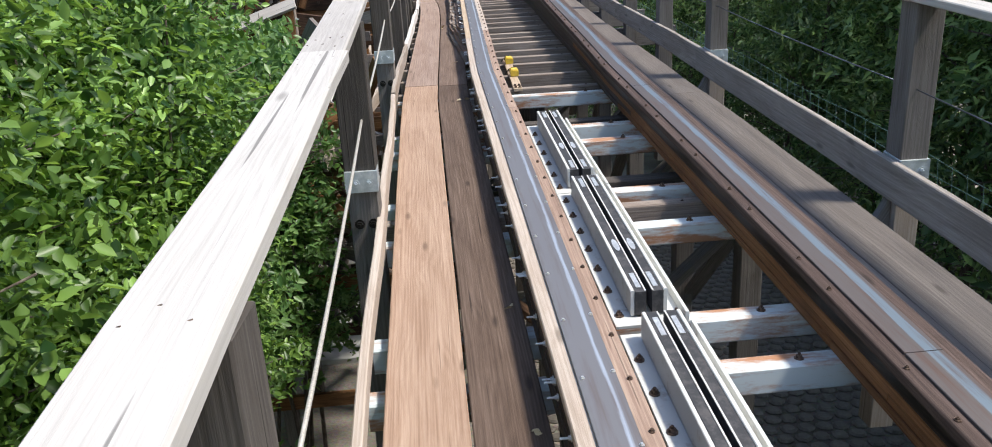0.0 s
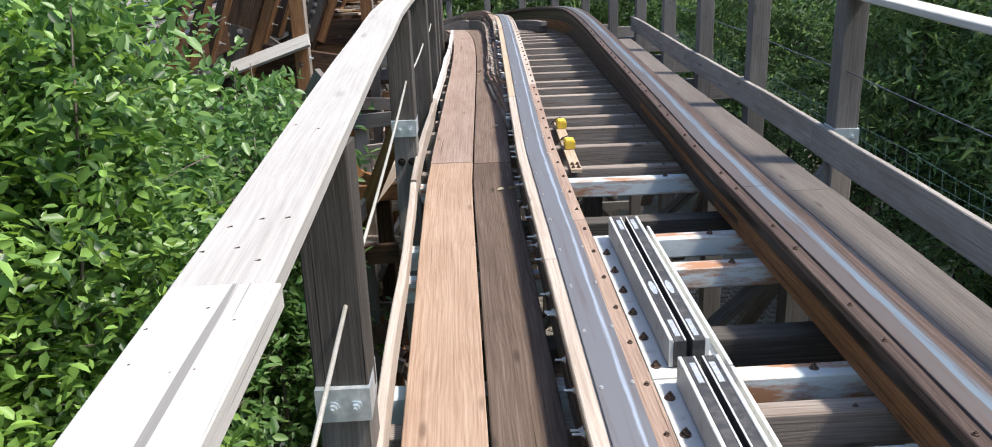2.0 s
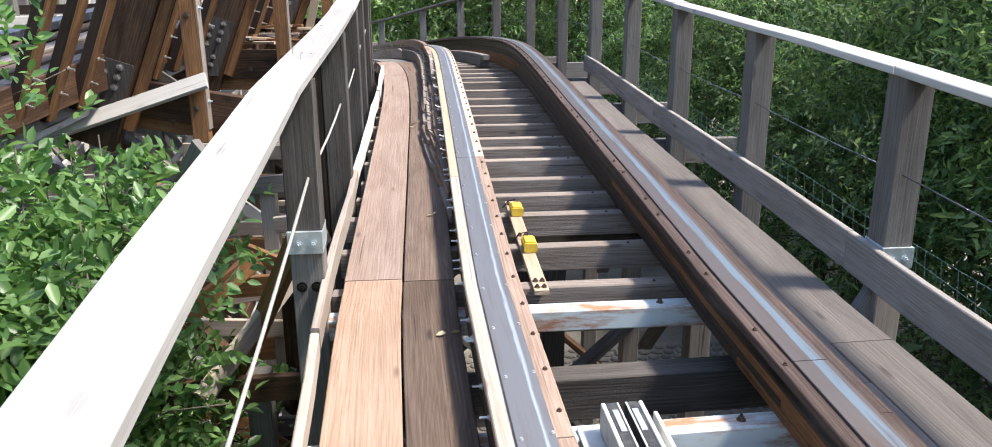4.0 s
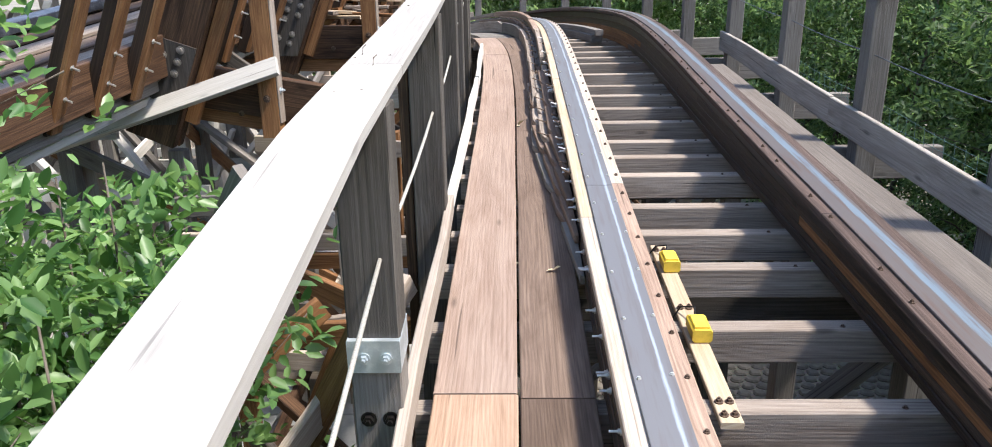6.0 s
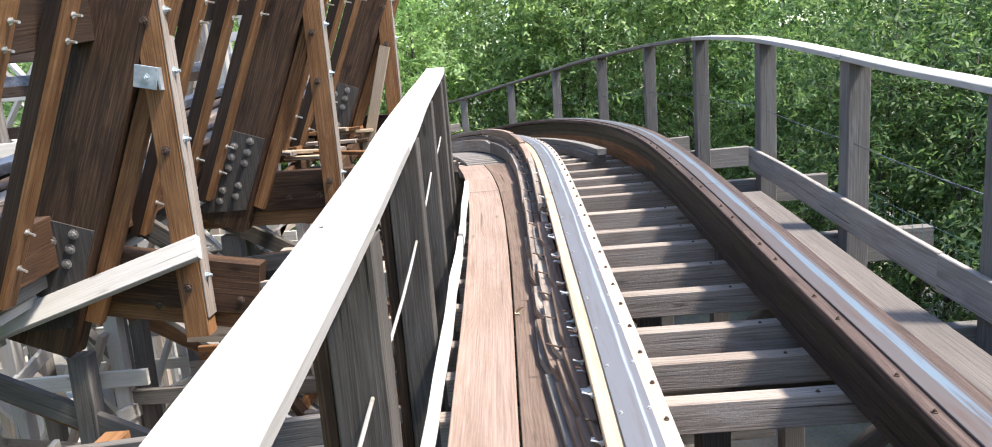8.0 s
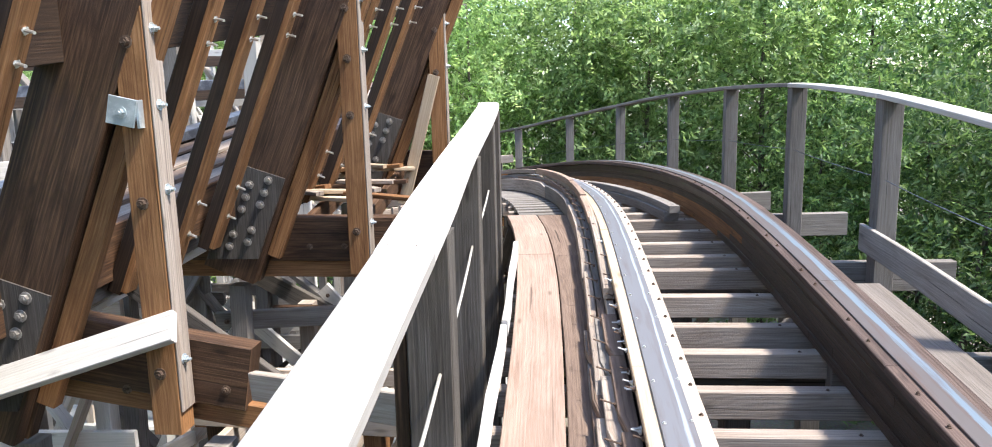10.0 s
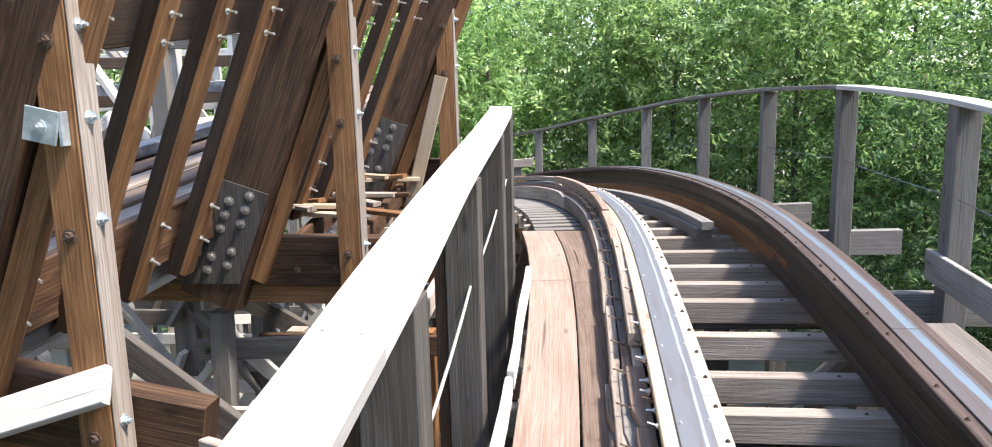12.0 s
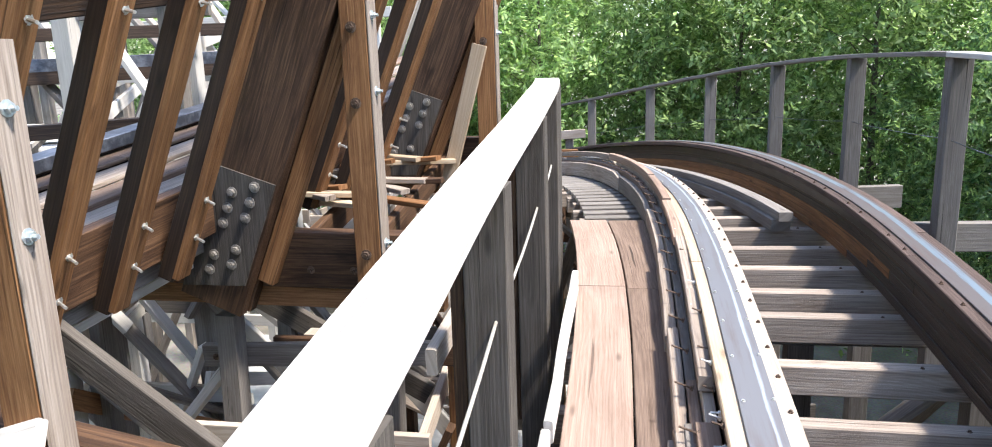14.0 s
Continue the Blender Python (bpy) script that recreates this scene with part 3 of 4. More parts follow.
# ---- side boarding right ----
EDGE = [(-6, 0.83), (5, 0.83), (8, 0.81), (12, 0.83)]
side = thing("side_boarding", P(6, 0.7, -0.05), "grey-brown boards along the outer side of the rail", "boarding", kind="structure")
for a, b in ((-3.5, 1.3), (1.3, 5.32), (5.32, 9.0), (9.0, 11.95)):
    board("side_board", BOARD, side, a + 0.003, b - 0.003, 0.335, 0.545, -0.03, 0.015, wob=0.003)
    board("side_board", BOARD, side, a + 0.3, b + 0.294 if b < 11 else b - 0.1, 0.55, lambda s: smooth(EDGE, s), -0.03, 0.012, wob=0.006)


# ---- railings ----
def bracket(parent, s, d0, d1, h):
    """A folded galvanised plate round the joint of a post, with two bolts."""
    p = board("bracket", GALV, parent, s - 0.082, s + 0.075, d0 - 0.006, d1 + 0.006, h, h + 0.1, 0.2, 0.002, label="galvanised steel bracket")
    for q in (0.3, 0.75):
        bolt(p, P(s - 0.082, d0 + (d1 - d0) * q, h + 0.045), (0, -1, 0), 0.012, 0.012, GALV)
    return p


LEFT_POSTS = [-1.6, 0.84, 3.47, 6.24, 7.82, 9.3, 10.8, 12.2, 13.3, 14.4]
rail_left = thing("left_railing", P(6, -1.62, 0), "bleached timber handrail along the walkway on weathered posts darkened as shade", "railing")
CAPH = [(-6, 1.19), (0.5, 1.15), (1.9, 1.105), (3.3, 1.07), (4.8, 1.042), (6.5, 1.055), (8.7, 1.085), (9.4, 1.1), (11.5, 1.085), (14.6, 1.075), (20, 1.0)]
CAPL = [(-6, -1.685), (1.0, -1.688), (2.4, -1.695), (3.3, -1.71), (4.3, -1.735), (5.5, -1.738), (7.5, -1.736), (8.7, -1.76), (10, -1.805), (11.5, -1.85), (14.6, -1.905)]
CAPW = [(-6, 0.146), (2.5, 0.155), (4.0, 0.168), (5.5, 0.178), (7.0, 0.176), (8.7, 0.174), (9.5, 0.186), (10.5, 0.178), (14.6, 0.188)]


def cap_in(s):
    """The edge of the handrail's cap over the walkway."""
    return smooth(CAPL, s) + smooth(CAPW, s)


CAPJ, SPLIT = 2.56, 2.02      # the joint of the first two boards, and the end of a split-off edge
cj = [-2.2, CAPJ, 6.52, 8.95, 14.28, 14.62]
for i, (a, b) in enumerate(zip(cj, cj[1:])):
    board("cap_board", CAPGREY if i in (1, 2) else CAP, rail_left, a + 0.0006, b - 0.0006, lambda s: smooth(CAPL, s), cap_in, lambda s: smooth(CAPH, s) - 0.042, lambda s: smooth(CAPH, s), 0.3, 0.006, 0.003)
board("cap_edge", CAP, rail_left, SPLIT, CAPJ - 0.002, lambda s: cap_in(s) + 0.0005, lambda s: cap_in(s) + 0.012 * (s - SPLIT) / (CAPJ - SPLIT), lambda s: smooth(CAPH, s) - 0.04, lambda s: smooth(CAPH, s) - 0.001, 0.2, 0.002)
for s_ in LEFT_POSTS:
    low = s_ < 6.5
    m_ = cap_in(s_) - 0.07
    top = smooth(CAPH, s_) - 0.042
    if low:
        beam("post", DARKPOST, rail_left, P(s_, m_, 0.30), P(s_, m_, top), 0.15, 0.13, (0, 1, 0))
        beam("post", GREY, rail_left, P(s_, m_, -1.6), P(s_, m_, 0.295), 0.145, 0.13, (0, 1, 0))
        bracket(rail_left, s_, m_ - 0.07, m_ + 0.07, 0.262)
        for q in (-0.03, 0.035):
            bolt(rail_left, P(s_ - 0.066, m_ + q, 0.10), (0, -1, 0), 0.016, 0.012, BLACK)
    else:
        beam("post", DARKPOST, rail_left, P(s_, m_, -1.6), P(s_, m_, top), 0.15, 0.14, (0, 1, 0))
        beam("batten", BROWN, rail_left, P(s_ + 0.03, m_ - 0.105, -0.6), P(s_ + 0.03, m_ - 0.105, top - 0.01), 0.05, 0.14, (0, 1, 0))
for a, b, mt in ((-2.5, 1.3, PALE2), (1.3, 5.75, PALE2), (5.78, 8.0, PALE2), (8.0, 10.9, CAP), (10.95, 12.5, CAP)):
    board("kick_board", mt, rail_left, a, b, -1.572, -1.537, lambda s: 0.02, lambda s: 0.125 + 0.015 * math.sin(s * 2.1), 0.3, 0.005, 0.02)
for a, b in zip(LEFT_POSTS, LEFT_POSTS[1:]):
    p, q = P(a, cap_in(a) - 0.04, 0.60), P(b, cap_in(b) - 0.04, 0.60)
    tube("wire_rope", ROPE, rail_left, [p.lerp(q, t) - Vector((0, 0, 0.10 * t * (1 - t))) for t in (0, 0.25, 0.5, 0.75, 1)], 0.0065)
rnd = random.Random(3)
# short flat nail heads, in loose rows by the joints and over the posts
for c_, rows_ in ((0.8, 3), (CAPJ - 0.25, 3), (CAPJ - 0.1, 3), (CAPJ + 0.08, 3), (CAPJ + 0.22, 3), (3.47, 2), (6.24, 2), (6.6, 2), (7.82, 1), (9.05, 2), (10.8, 1), (12.2, 1)):
    for q in range(rows_):
        s_ = c_ + rnd.uniform(-0.06, 0.06)
        d_ = smooth(CAPL, s_) + 0.14 * (q + rnd.uniform(0.25, 0.75)) / rows_
        p = P(s_, d_, smooth(CAPH, s_) + 0.0008)
        beam("nail", BOLT, rail_left, p - Vector((0.0045, 0.002 * rnd.uniform(-1, 1), 0.002)), p + Vector((0.0045, 0.002 * rnd.uniform(-1, 1), 0.0)), 0.0035, 0.003, c=0.0006)
for s_, d in ((6.66, -1.70), (6.50, -1.64)):
    p = P(s_, d, smooth(CAPH, s_))
    tube("bent_nail", BOLT, rail_left, [p, p + Vector((0.003, 0, 0.022)), p + Vector((0.012, 0.006, 0.03))], 0.0016, 5)

RIGHT_POSTS = [-1.6, 0.7, 3.42, 6.13, 7.72, 9.25, 10.8, 12.45, 14.17, 15.72, 17.22, 18.72, 20.22, 21.7, 23.2]
rail_right = thing("right_railing", P(8, 1.07, 0), "weathered grey timber railing with wire rope along the far side", "railing")
CAPR = [(-6, 1.0), (3, 1.02), (6, 1.05), (9, 1.09), (12, 1.17), (14.2, 1.19), (17, 1.19), (21, 1.19), (28, 1.19)]
for a, b in zip(RIGHT_POSTS, RIGHT_POSTS[1:]):
    board("cap_board", CAP if b < 14.5 else GREY, rail_right, a, b - 0.004, 0.985, 1.125, lambda s: smooth(CAPR, s) - 0.038, lambda s: smooth(CAPR, s), 0.4, 0.005, 0.01)
    p, q = P(a, 1.05, 0.58), P(b, 1.05, 0.58)
    tube("wire_rope", TUBE, rail_right, [p.lerp(q, t) - Vector((0, 0, 0.05 * t * (1 - t))) for t in (0, 0.25, 0.5, 0.75, 1)], 0.0032)
for s_ in RIGHT_POSTS:
    top = smooth(CAPR, s_) - 0.038
    if s_ < 7:
        beam("post", GREY, rail_right, P(s_, 1.08, 0.19), P(s_, 1.08, top), 0.14, 0.14, (0, 1, 0))
        beam("post", PALE2, rail_right, P(s_, 1.08, -1.3), P(s_, 1.08, 0.185), 0.13, 0.13, (0, 1, 0))
        bracket(rail_right, s_, 1.01, 1.15, 0.135)
        beam("brace", GREY, rail_right, P(s_, 0.85, -0.35), P(s_, 1.06, 0.02), 0.05, 0.1)
    else:
        beam("post", GREY, rail_right, P(s_, 1.08, -1.2), P(s_, 1.08, top), 0.14, 0.14, (0, 1, 0))
    if s_ > 8.5:
        beam("outrigger", GREY, rail_right, P(s_ + 0.12, 0.2, -0.17), P(s_ + 0.12, 1.66, -0.17), 0.09, 0.22)
for a, b in ((-3, 2.6), (2.6, 6.3), (6.3, 9.6), (9.6, 12.57)):
    board("kick_board", KICK, rail_right, a + 0.002, b - 0.002, 0.97, 1.007, 0.03, 0.225, 0.3, 0.005, 0.008)

# wire fence mesh behind the lower railing
fence = thing("wire_mesh", P(4, 1.16, 0), "green-coated wire mesh strip behind the kick board", "wire mesh")
for h in (0.08, 0.16, 0.24):
    tube("wire", MESH, fence, [P(-2 + 0.5 * k, 1.17, h + 0.012 * math.sin(k * 1.7 + h * 30)) for k in range(27)], 0.0018, 4)
vv, ff = [], []
for k in range(120):
    s_ = -2 + 0.11 * k
    a, b = P(s_, 1.172, 0.05), P(s_ + 0.03, 1.174, 0.245)
    i = len(vv)
    e = Vector((0.0, 0.0013, 0))
    g = Vector((0.0013, 0, 0))
    vv += [a - e - g, a + e - g, a + g, b - e - g, b + e - g, b + g]
    ff += [(i, i + 1, i + 4, i + 3), (i + 1, i + 2, i + 5, i + 4), (i + 2, i, i + 3, i + 5)]
mesh_ob("wire_netting", vv, ff, MESH, fence)

# ---- magnetic brakes ----
for a, b in ((1.15, 2.5), (2.66, 3.95), (4.06, 5.26)):
    o = thing("brake_unit", P(a, -0.45, -0.08), "pale steel brake with two lined fins on the white crossties", "track brake", "brakes in the track")
    board("base_plate", GREYPAINT, o, a - 0.06, b + 0.04, -0.60, -0.29, -0.078, -0.066, 1, 0.002)
    board("flange", GREYPAINT, o, a - 0.06, b + 0.04, -0.315, -0.300, -0.066, -0.025, 1, 0.002)
    for d0, out in ((-0.525, -1), (-0.435, 1)):
        f0, f1 = (d0, d0 + 0.016) if out < 0 else (d0 + 0.046, d0 + 0.062)
        p0, p1 = (d0 + 0.017, d0 + 0.064) if out < 0 else (d0 - 0.002, d0 + 0.045)
        fin = board("fin", GREYPAINT, o, a, b, f0, f1, -0.06, 0.05, 1, 0.003, label="pale grey steel fin")
        pad = board("lining", PAD, o, a - 0.004, b + 0.004, p0, p1, -0.055, 0.046, 1, 0.003, label="dark brake lining")
        board("edge_strip", GREYPAINT, pad, a, b, p1 - 0.007 if out < 0 else p0, p1 if out < 0 else p0 + 0.007, 0.046, 0.049, 1, 0.001)
        for q in (a + 0.03, b - 0.16):
            board("plate", ZINC, pad, q, q + 0.12, p0 + 0.013, p1 - 0.013, 0.046, 0.0485, 1, 0.0005, label="small white maker's plate")
        oval = [P(a + 0.42 + 0.06 * math.cos(6.2832 * i / 14), (p0 + p1) / 2 + 0.014 * math.sin(6.2832 * i / 14), 0.0475) for i in range(14)]
        mesh_ob("maker_mark", oval, [tuple(range(14))[::-1]], ZINC, pad, label="small white oval mark")
    s_ = a + 0.02
    while s_ < b:
        bolt(o, P(s_, -0.568, -0.066), (0, 0, 1), 0.013, 0.012)
        s_ += 0.2
    for q in (a - 0.03, b - 0.02):
        bolt(o, P(q, -0.345, -0.066), (0, 0, 1), 0.014, 0.03)

# ---- sensor strip ----
o = thing("sensor_strip", P(6.9, -0.53, -0.07), "pale mounting strip with two yellow sensor boxes and cable", "sensor")
board("strip", PALE, o, 6.36, 7.72, -0.575, -0.50, -0.075, -0.052, 1, 0.003)
for s_ in (6.83, 7.42):
    box = board("sensor_box", YELLOW, o, s_, s_ + 0.12, -0.565, -0.49, -0.05, 0.0, 1, 0.008, label="yellow plastic sensor box")
    board("sensor_lid", YELLOW, box, s_ + 0.012, s_ + 0.108, -0.556, -0.499, 0.0, 0.007, 1, 0.003)
    tube("cable", BLACK, box, [P(s_ + 0.12, -0.53, -0.02), P(s_ + 0.18, -0.52, 0.0), P(s_ + 0.24, -0.56, -0.03), P(s_ + 0.2, -0.60, -0.06)], 0.004, 5)
for q in (6.40, 6.47, 7.1, 7.66):
    bolt(o, P(q, -0.555, -0.052), (0, 0, 1), 0.010, 0.008)
    bolt(o, P(q, -0.52, -0.052), (0, 0, 1), 0.010, 0.008)

# ---- the neighbouring coaster structure ----
def XR(y):
    return -3.55 + 0.17 * (y - 12.05)


def lean(y, z, dx=0.0):
    return (XR(y) + 0.42 * (z - 2.0) + dx, y, z)


def gusset(parent, y, z0, z1, w):
    """A dark plate over the foot of a raker, with bolt heads."""
    q = []
    for yy in (y - 0.098, y - 0.072):
        for z, e in ((z0, -w / 2), (z0, w / 2), (z1 - 0.12, w / 2), (z1, -w / 2)):
            q.append(Vector(lean(yy, z, e)))
    f = [(0, 1, 2, 3), (7, 6, 5, 4), (0, 4, 5, 1), (1, 5, 6, 2), (2, 6, 7, 3), (3, 7, 4, 0)]
    uvs = [[(q[i].z, q[i].x) for i in p] for p in f]
    plate = mesh_ob("gusset_plate", q, f, DARKPOST, parent, uvs, label="dark bolted gusset plate")
    for zz in (z0 + 0.1, z0 + 0.19, z1 - 0.34, z1 - 0.25, z1 - 0.16):
        for e in (-0.07, 0.06):
            x = lean(y, zz + 0.03 * (e > 0), e)
            bolt(plate, (x[0], y - 0.098, x[2]), (0, -1, 0), 0.021, 0.006, DARKBOLT)


DARKBOLT = metal("painted dome bolt", (0.2, 0.18, 0.16), (0.36, 0.33, 0.30), 0.45, 0.3, 40)
for i, Y in enumerate((10.4, 12.4, 14.4)):
    zb = 1.86 + 0.17 * (Y - 12.4)
    zt = 5.6 if i < 2 else 4.0
    o = thing("leaning_bent", (XR(Y), Y, GROUND_Z), "brown timber bent with leaning raker, gusset plate and crossbeam", "trestle bent", "bents of the neighbouring trestle")
    for dy in (-0.045, 0.045):
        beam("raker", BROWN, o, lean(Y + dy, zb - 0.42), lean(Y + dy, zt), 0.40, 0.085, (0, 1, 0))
    # orange strip: sunlight on the raker's right side, put into colour
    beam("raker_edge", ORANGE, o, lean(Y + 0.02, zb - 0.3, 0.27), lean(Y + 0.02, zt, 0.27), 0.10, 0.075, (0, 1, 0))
    gusset(o, Y, zb - 0.3, zb + 0.42, 0.40)
    # crossbeam of two timbers and its post
    xe = XR(Y) + 1.0
    dz = 0.44 if i == 0 else 0.0     # the first one hangs down towards the walkway
    beam("crossbeam", BROWN, o, (XR(Y) - 1.6, Y + 0.13, zb - 0.16 + dz), (xe, Y + 0.13, zb - 0.19), 0.14, 0.34)
    beam("crossbeam", ORANGE, o, (XR(Y) - 1.6, Y + 0.15, zb - 0.40 + dz), (xe + 0.15, Y + 0.15, zb - 0.43), 0.11, 0.13)
    for q in (0.35, 0.62, 0.88):
        bolt(o, (XR(Y) + q, Y + 0.06, zb - 0.24), (0, -1, 0), 0.016, 0.012, BOLT)
    px = -2.72 + (0.24 if Y < 12.4 else 0.16) * (Y - 12.4)
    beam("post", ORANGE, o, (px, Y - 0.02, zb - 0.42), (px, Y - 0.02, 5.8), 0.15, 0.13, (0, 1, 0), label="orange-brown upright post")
    # thin paler skin: a weathered face with its sunlight in the colour
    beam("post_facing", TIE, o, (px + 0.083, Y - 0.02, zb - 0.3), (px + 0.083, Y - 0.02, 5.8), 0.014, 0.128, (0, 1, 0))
    for zz in (zb - 0.1, zb + 0.75, zb + 1.15, zb + 1.5):
        bolt(o, (px - 0.01, Y - 0.086, zz), (0, -1, 0), 0.02, 0.012, BOLT)
        bolt(o, (px + 0.091, Y - 0.03, zz + 0.06), (1, 0, 0), 0.018, 0.02, GALV)
    # legs and cross bracing down to the ground
    for dx in (-1.3, -0.35, 0.7):
        beam("leg", GREY, o, (XR(Y) + dx, Y + 0.12, GROUND_Z), (XR(Y) + dx + 0.1, Y + 0.12, zb - 0.55), 0.13, 0.13, (0, 1, 0))
    beam("brace", GREY, o, (XR(Y) - 1.3, Y + 0.02, zb - 0.9), (XR(Y) + 0.75, Y + 0.02, zb - 2.6), 0.05, 0.13, (0, 1, 0))
    beam("brace", DARKPOST, o, (XR(Y) + 0.75, Y + 0.22, zb - 0.8), (XR(Y) - 1.3, Y + 0.22, zb - 2.5), 0.05, 0.13, (0, 1, 0))
    beam("ledger", GREY, o, (XR(Y) - 1.5, Y + 0.02, zb - 2.0), (XR(Y) + 1.3, Y + 0.02, zb - 2.0), 0.06, 0.15)
    # slim rakers between the bents
    for k in ((-3, -2, -1, 1, 2, 3, 4) if i == 0 else (1, 2, 3, 4) if i == 1 else (1, 2)):
        y = Y + 0.4 * k - 0.1
        z0 = 1.7 + 0.12 * (y - 11.6)
        r = thing("slim_raker", lean(y, z0), "slim brown leaning timber with bolt ends", "raker", "slim rakers of the neighbouring trestle")
        # shade is painted into the near-black face, sunlight into the orange edge
        beam("raker", SHADEBROWN, r, lean(y, z0), lean(y, zt), 0.085, 0.12, (0, 1, 0))
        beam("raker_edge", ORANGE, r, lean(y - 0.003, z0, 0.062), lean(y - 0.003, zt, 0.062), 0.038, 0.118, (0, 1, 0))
        for zz in (z0 + 0.22, z0 + 0.42, z0 + 1.42, z0 + 1.55):
            x = lean(y, zz, 0.075)
            bolt(r, x, (0.9, -0.5, -0.2), 0.015, 0.075, ZINC)

# the long timbers and the bed of that track
bed = thing("trestle_track", (XR(12) - 0.4, 12, 2.0), "neighbouring track bed of brown planks with a dark steel rail", "track bed")


def bedz(y):
    return 2.06 + 0.135 * (y - 11.4)


def along(name, mat, x0, x1, z0, z1, y0=7.2, y1=15.6, c=0.005):
    pts = [y0 + (y1 - y0) * k / 8 for k in range(9)]
    return loft(name, [[Vector((XR(y) + a, y, bedz(y) + b)) for a, b in rect(x0, x1, z0, z1, c)] for y in pts], mat, bed)


along("side_timber", BROWN, -0.22, -0.13, -0.30, 0.02)
along("side_timber", GREY, -0.30, -0.22, -0.42, -0.16)
along("lower_timber", CAP, -0.5, -0.3, -0.52, -0.46)
for k in range(4):
    cut = 9.2 + 1.1 * k
    for y0, y1 in ((7.2, cut), (cut + 0.006, cut + 4.2), (cut + 4.206, 17.0)):
        along("bed_plank", WALK2 if k % 2 else TIE, -0.42 - 0.2 * (k + 1) + 0.196, -0.42 - 0.2 * k + 0.196, -0.035 + 0.035 * k, 0.03 * k + 0.004, y0, y1)
along("rail_steel", TUBE, -1.14, -0.98, 0.12, 0.20)
along("rail_steel", BLACK, -1.10, -1.02, -0.02, 0.12)
along("top_timber", SHADEBROWN, 0.18, 0.33, 1.02, 1.34)
along("top_timber", BROWN, 0.02, 0.16, 1.62, 1.9)

# loose pale braces by that structure
o = thing("pale_brace", (-3.1, 10.28, 1.7), "pale diagonal brace nailed across the trestle, sunlight in its colour", "brace")
# bright CAP colour and the backward tilt stand in for sun on its front
beam("brace", CAP, o, (-5.3, 10.24, 0.98), (-3.075, 10.24, 1.69), 0.045, 0.16, (-0.15, 0.6, 0.75))
bolt(o, (-3.28, 10.235, 1.63), (0, -1, 0), 0.01, 0.008, BOLT)
o = thing("pale_brace", (-2.45, 14.2, 2.9), "pale new softwood stay leaning on the trestle post", "brace")
beam("brace", PALE, o, (-2.40, 14.12, 2.92), (-2.74, 14.12, 1.70), 0.11, 0.05, (0, 1, 0))
o = thing("pale_brace", (-2.2, 11.0, 1.2), "pale softwood stay between trestle and walkway", "brace")
beam("brace", PALE2, o, (-1.75, 9.6, 1.55), (-2.75, 10.35, 1.35), 0.05, 0.14, (0, 0, 1))
o = thing("pale_brace", (-2.0, 8.0, 0.6), "pale softwood diagonal below the walkway railing", "brace")
beam("brace", ORANGE, o, (-1.72, 6.6, 1.25), (-2.6, 7.8, -0.5), 0.05, 0.13, (0, 0, 1))
beam("brace", PALE2, o, (-1.73, 7.6, 0.95), (-2.3, 6.6, 0.35), 0.045, 0.12, (0, 0, 1))

for k, (a, b, mt) in enumerate((((-5.6, 10.5, 1.28), (-3.0, 10.5, -0.04), GREY), ((-4.1, 11.2, 1.87), (-2.55, 11.2, 0.68), DARKPOST), ((-5.4, 10.75, 1.0), (-2.9, 10.75, -0.35), ORANGE), ((-4.0, 12.62, 0.98), (-2.4, 12.62, 1.06), GREY), ((-4.3, 12.66, 0.4), (-3.78, 12.66, 1.0), CAP), ((-4.0, 13.0, 1.38), (-2.6, 13.0, 0.6), DARKPOST))):
    o = thing("trestle_brace", a, "heavy weathered diagonal timber brace across the trestle", "brace", "heavy braces of the trestle")
    beam("brace", mt, o, a, b, 0.06, 0.15, (0, 1, 0) if k == 4 else (0, 0, 1))
    bolt(o, Vector(a).lerp(Vector(b), 0.06) + Vector((0, -0.04, 0)), (0, -1, 0), 0.014, 0.012)
# folded steel angle where the first post meets its raker
o = thing("steel_angle", (-3.19, 10.14, 2.66), "folded galvanised steel angle bolted to the trestle post", "bracket")
beam("plate", GALV, o, (-3.30, 10.262, 2.72), (-3.17, 10.262, 2.69), 0.012, 0.13, (0, 0, 1), 0.002)
beam("plate", GALV, o, (-3.165, 10.27, 2.69), (-3.165, 10.37, 2.69), 0.012, 0.13, (0, 0, 1), 0.002)
bolt(o, (-3.235, 10.255, 2.70), (0, -1, 0), 0.018, 0.012, GALV)
# offcuts left lying on the crossbeams
rnd = random.Random(8)
for k in range(16):
    x, y = rnd.uniform(-3.75, -2.75), rnd.uniform(12.85, 14.1)
    z = 1.80 + 0.17 * (y - 12.4) * 0.9 + 0.03 * (k % 3)
    e = rnd.uniform(-0.7, 0.7)
    l_ = rnd.uniform(0.25, 0.5)
    v = Vector((math.cos(e), math.sin(e) * 0.7, rnd.uniform(-0.12, 0.12))) * l_
    o = thing("offcut", (x, y, z), "pale sawn timber offcut lying on the crossbeams", "offcut", "timber offcuts on the trestle")
    beam("offcut_body", rnd.choice((PALE, ORANGE, BROWN, TIE)), o, Vector((x, y, z)) - v, Vector((x, y, z)) + v, 0.09, 0.035)
# the ledge that carries those offcuts
o = thing("trestle_ledge", (-3.2, 13.4, 1.8), "brown timber ledger boards between two trestle bents", "ledger")
for x in (-3.75, -3.25, -2.8):
    beam("ledger", BROWN, o, (x, 12.5, 1.68), (x, 14.5, 1.98), 0.06, 0.16)
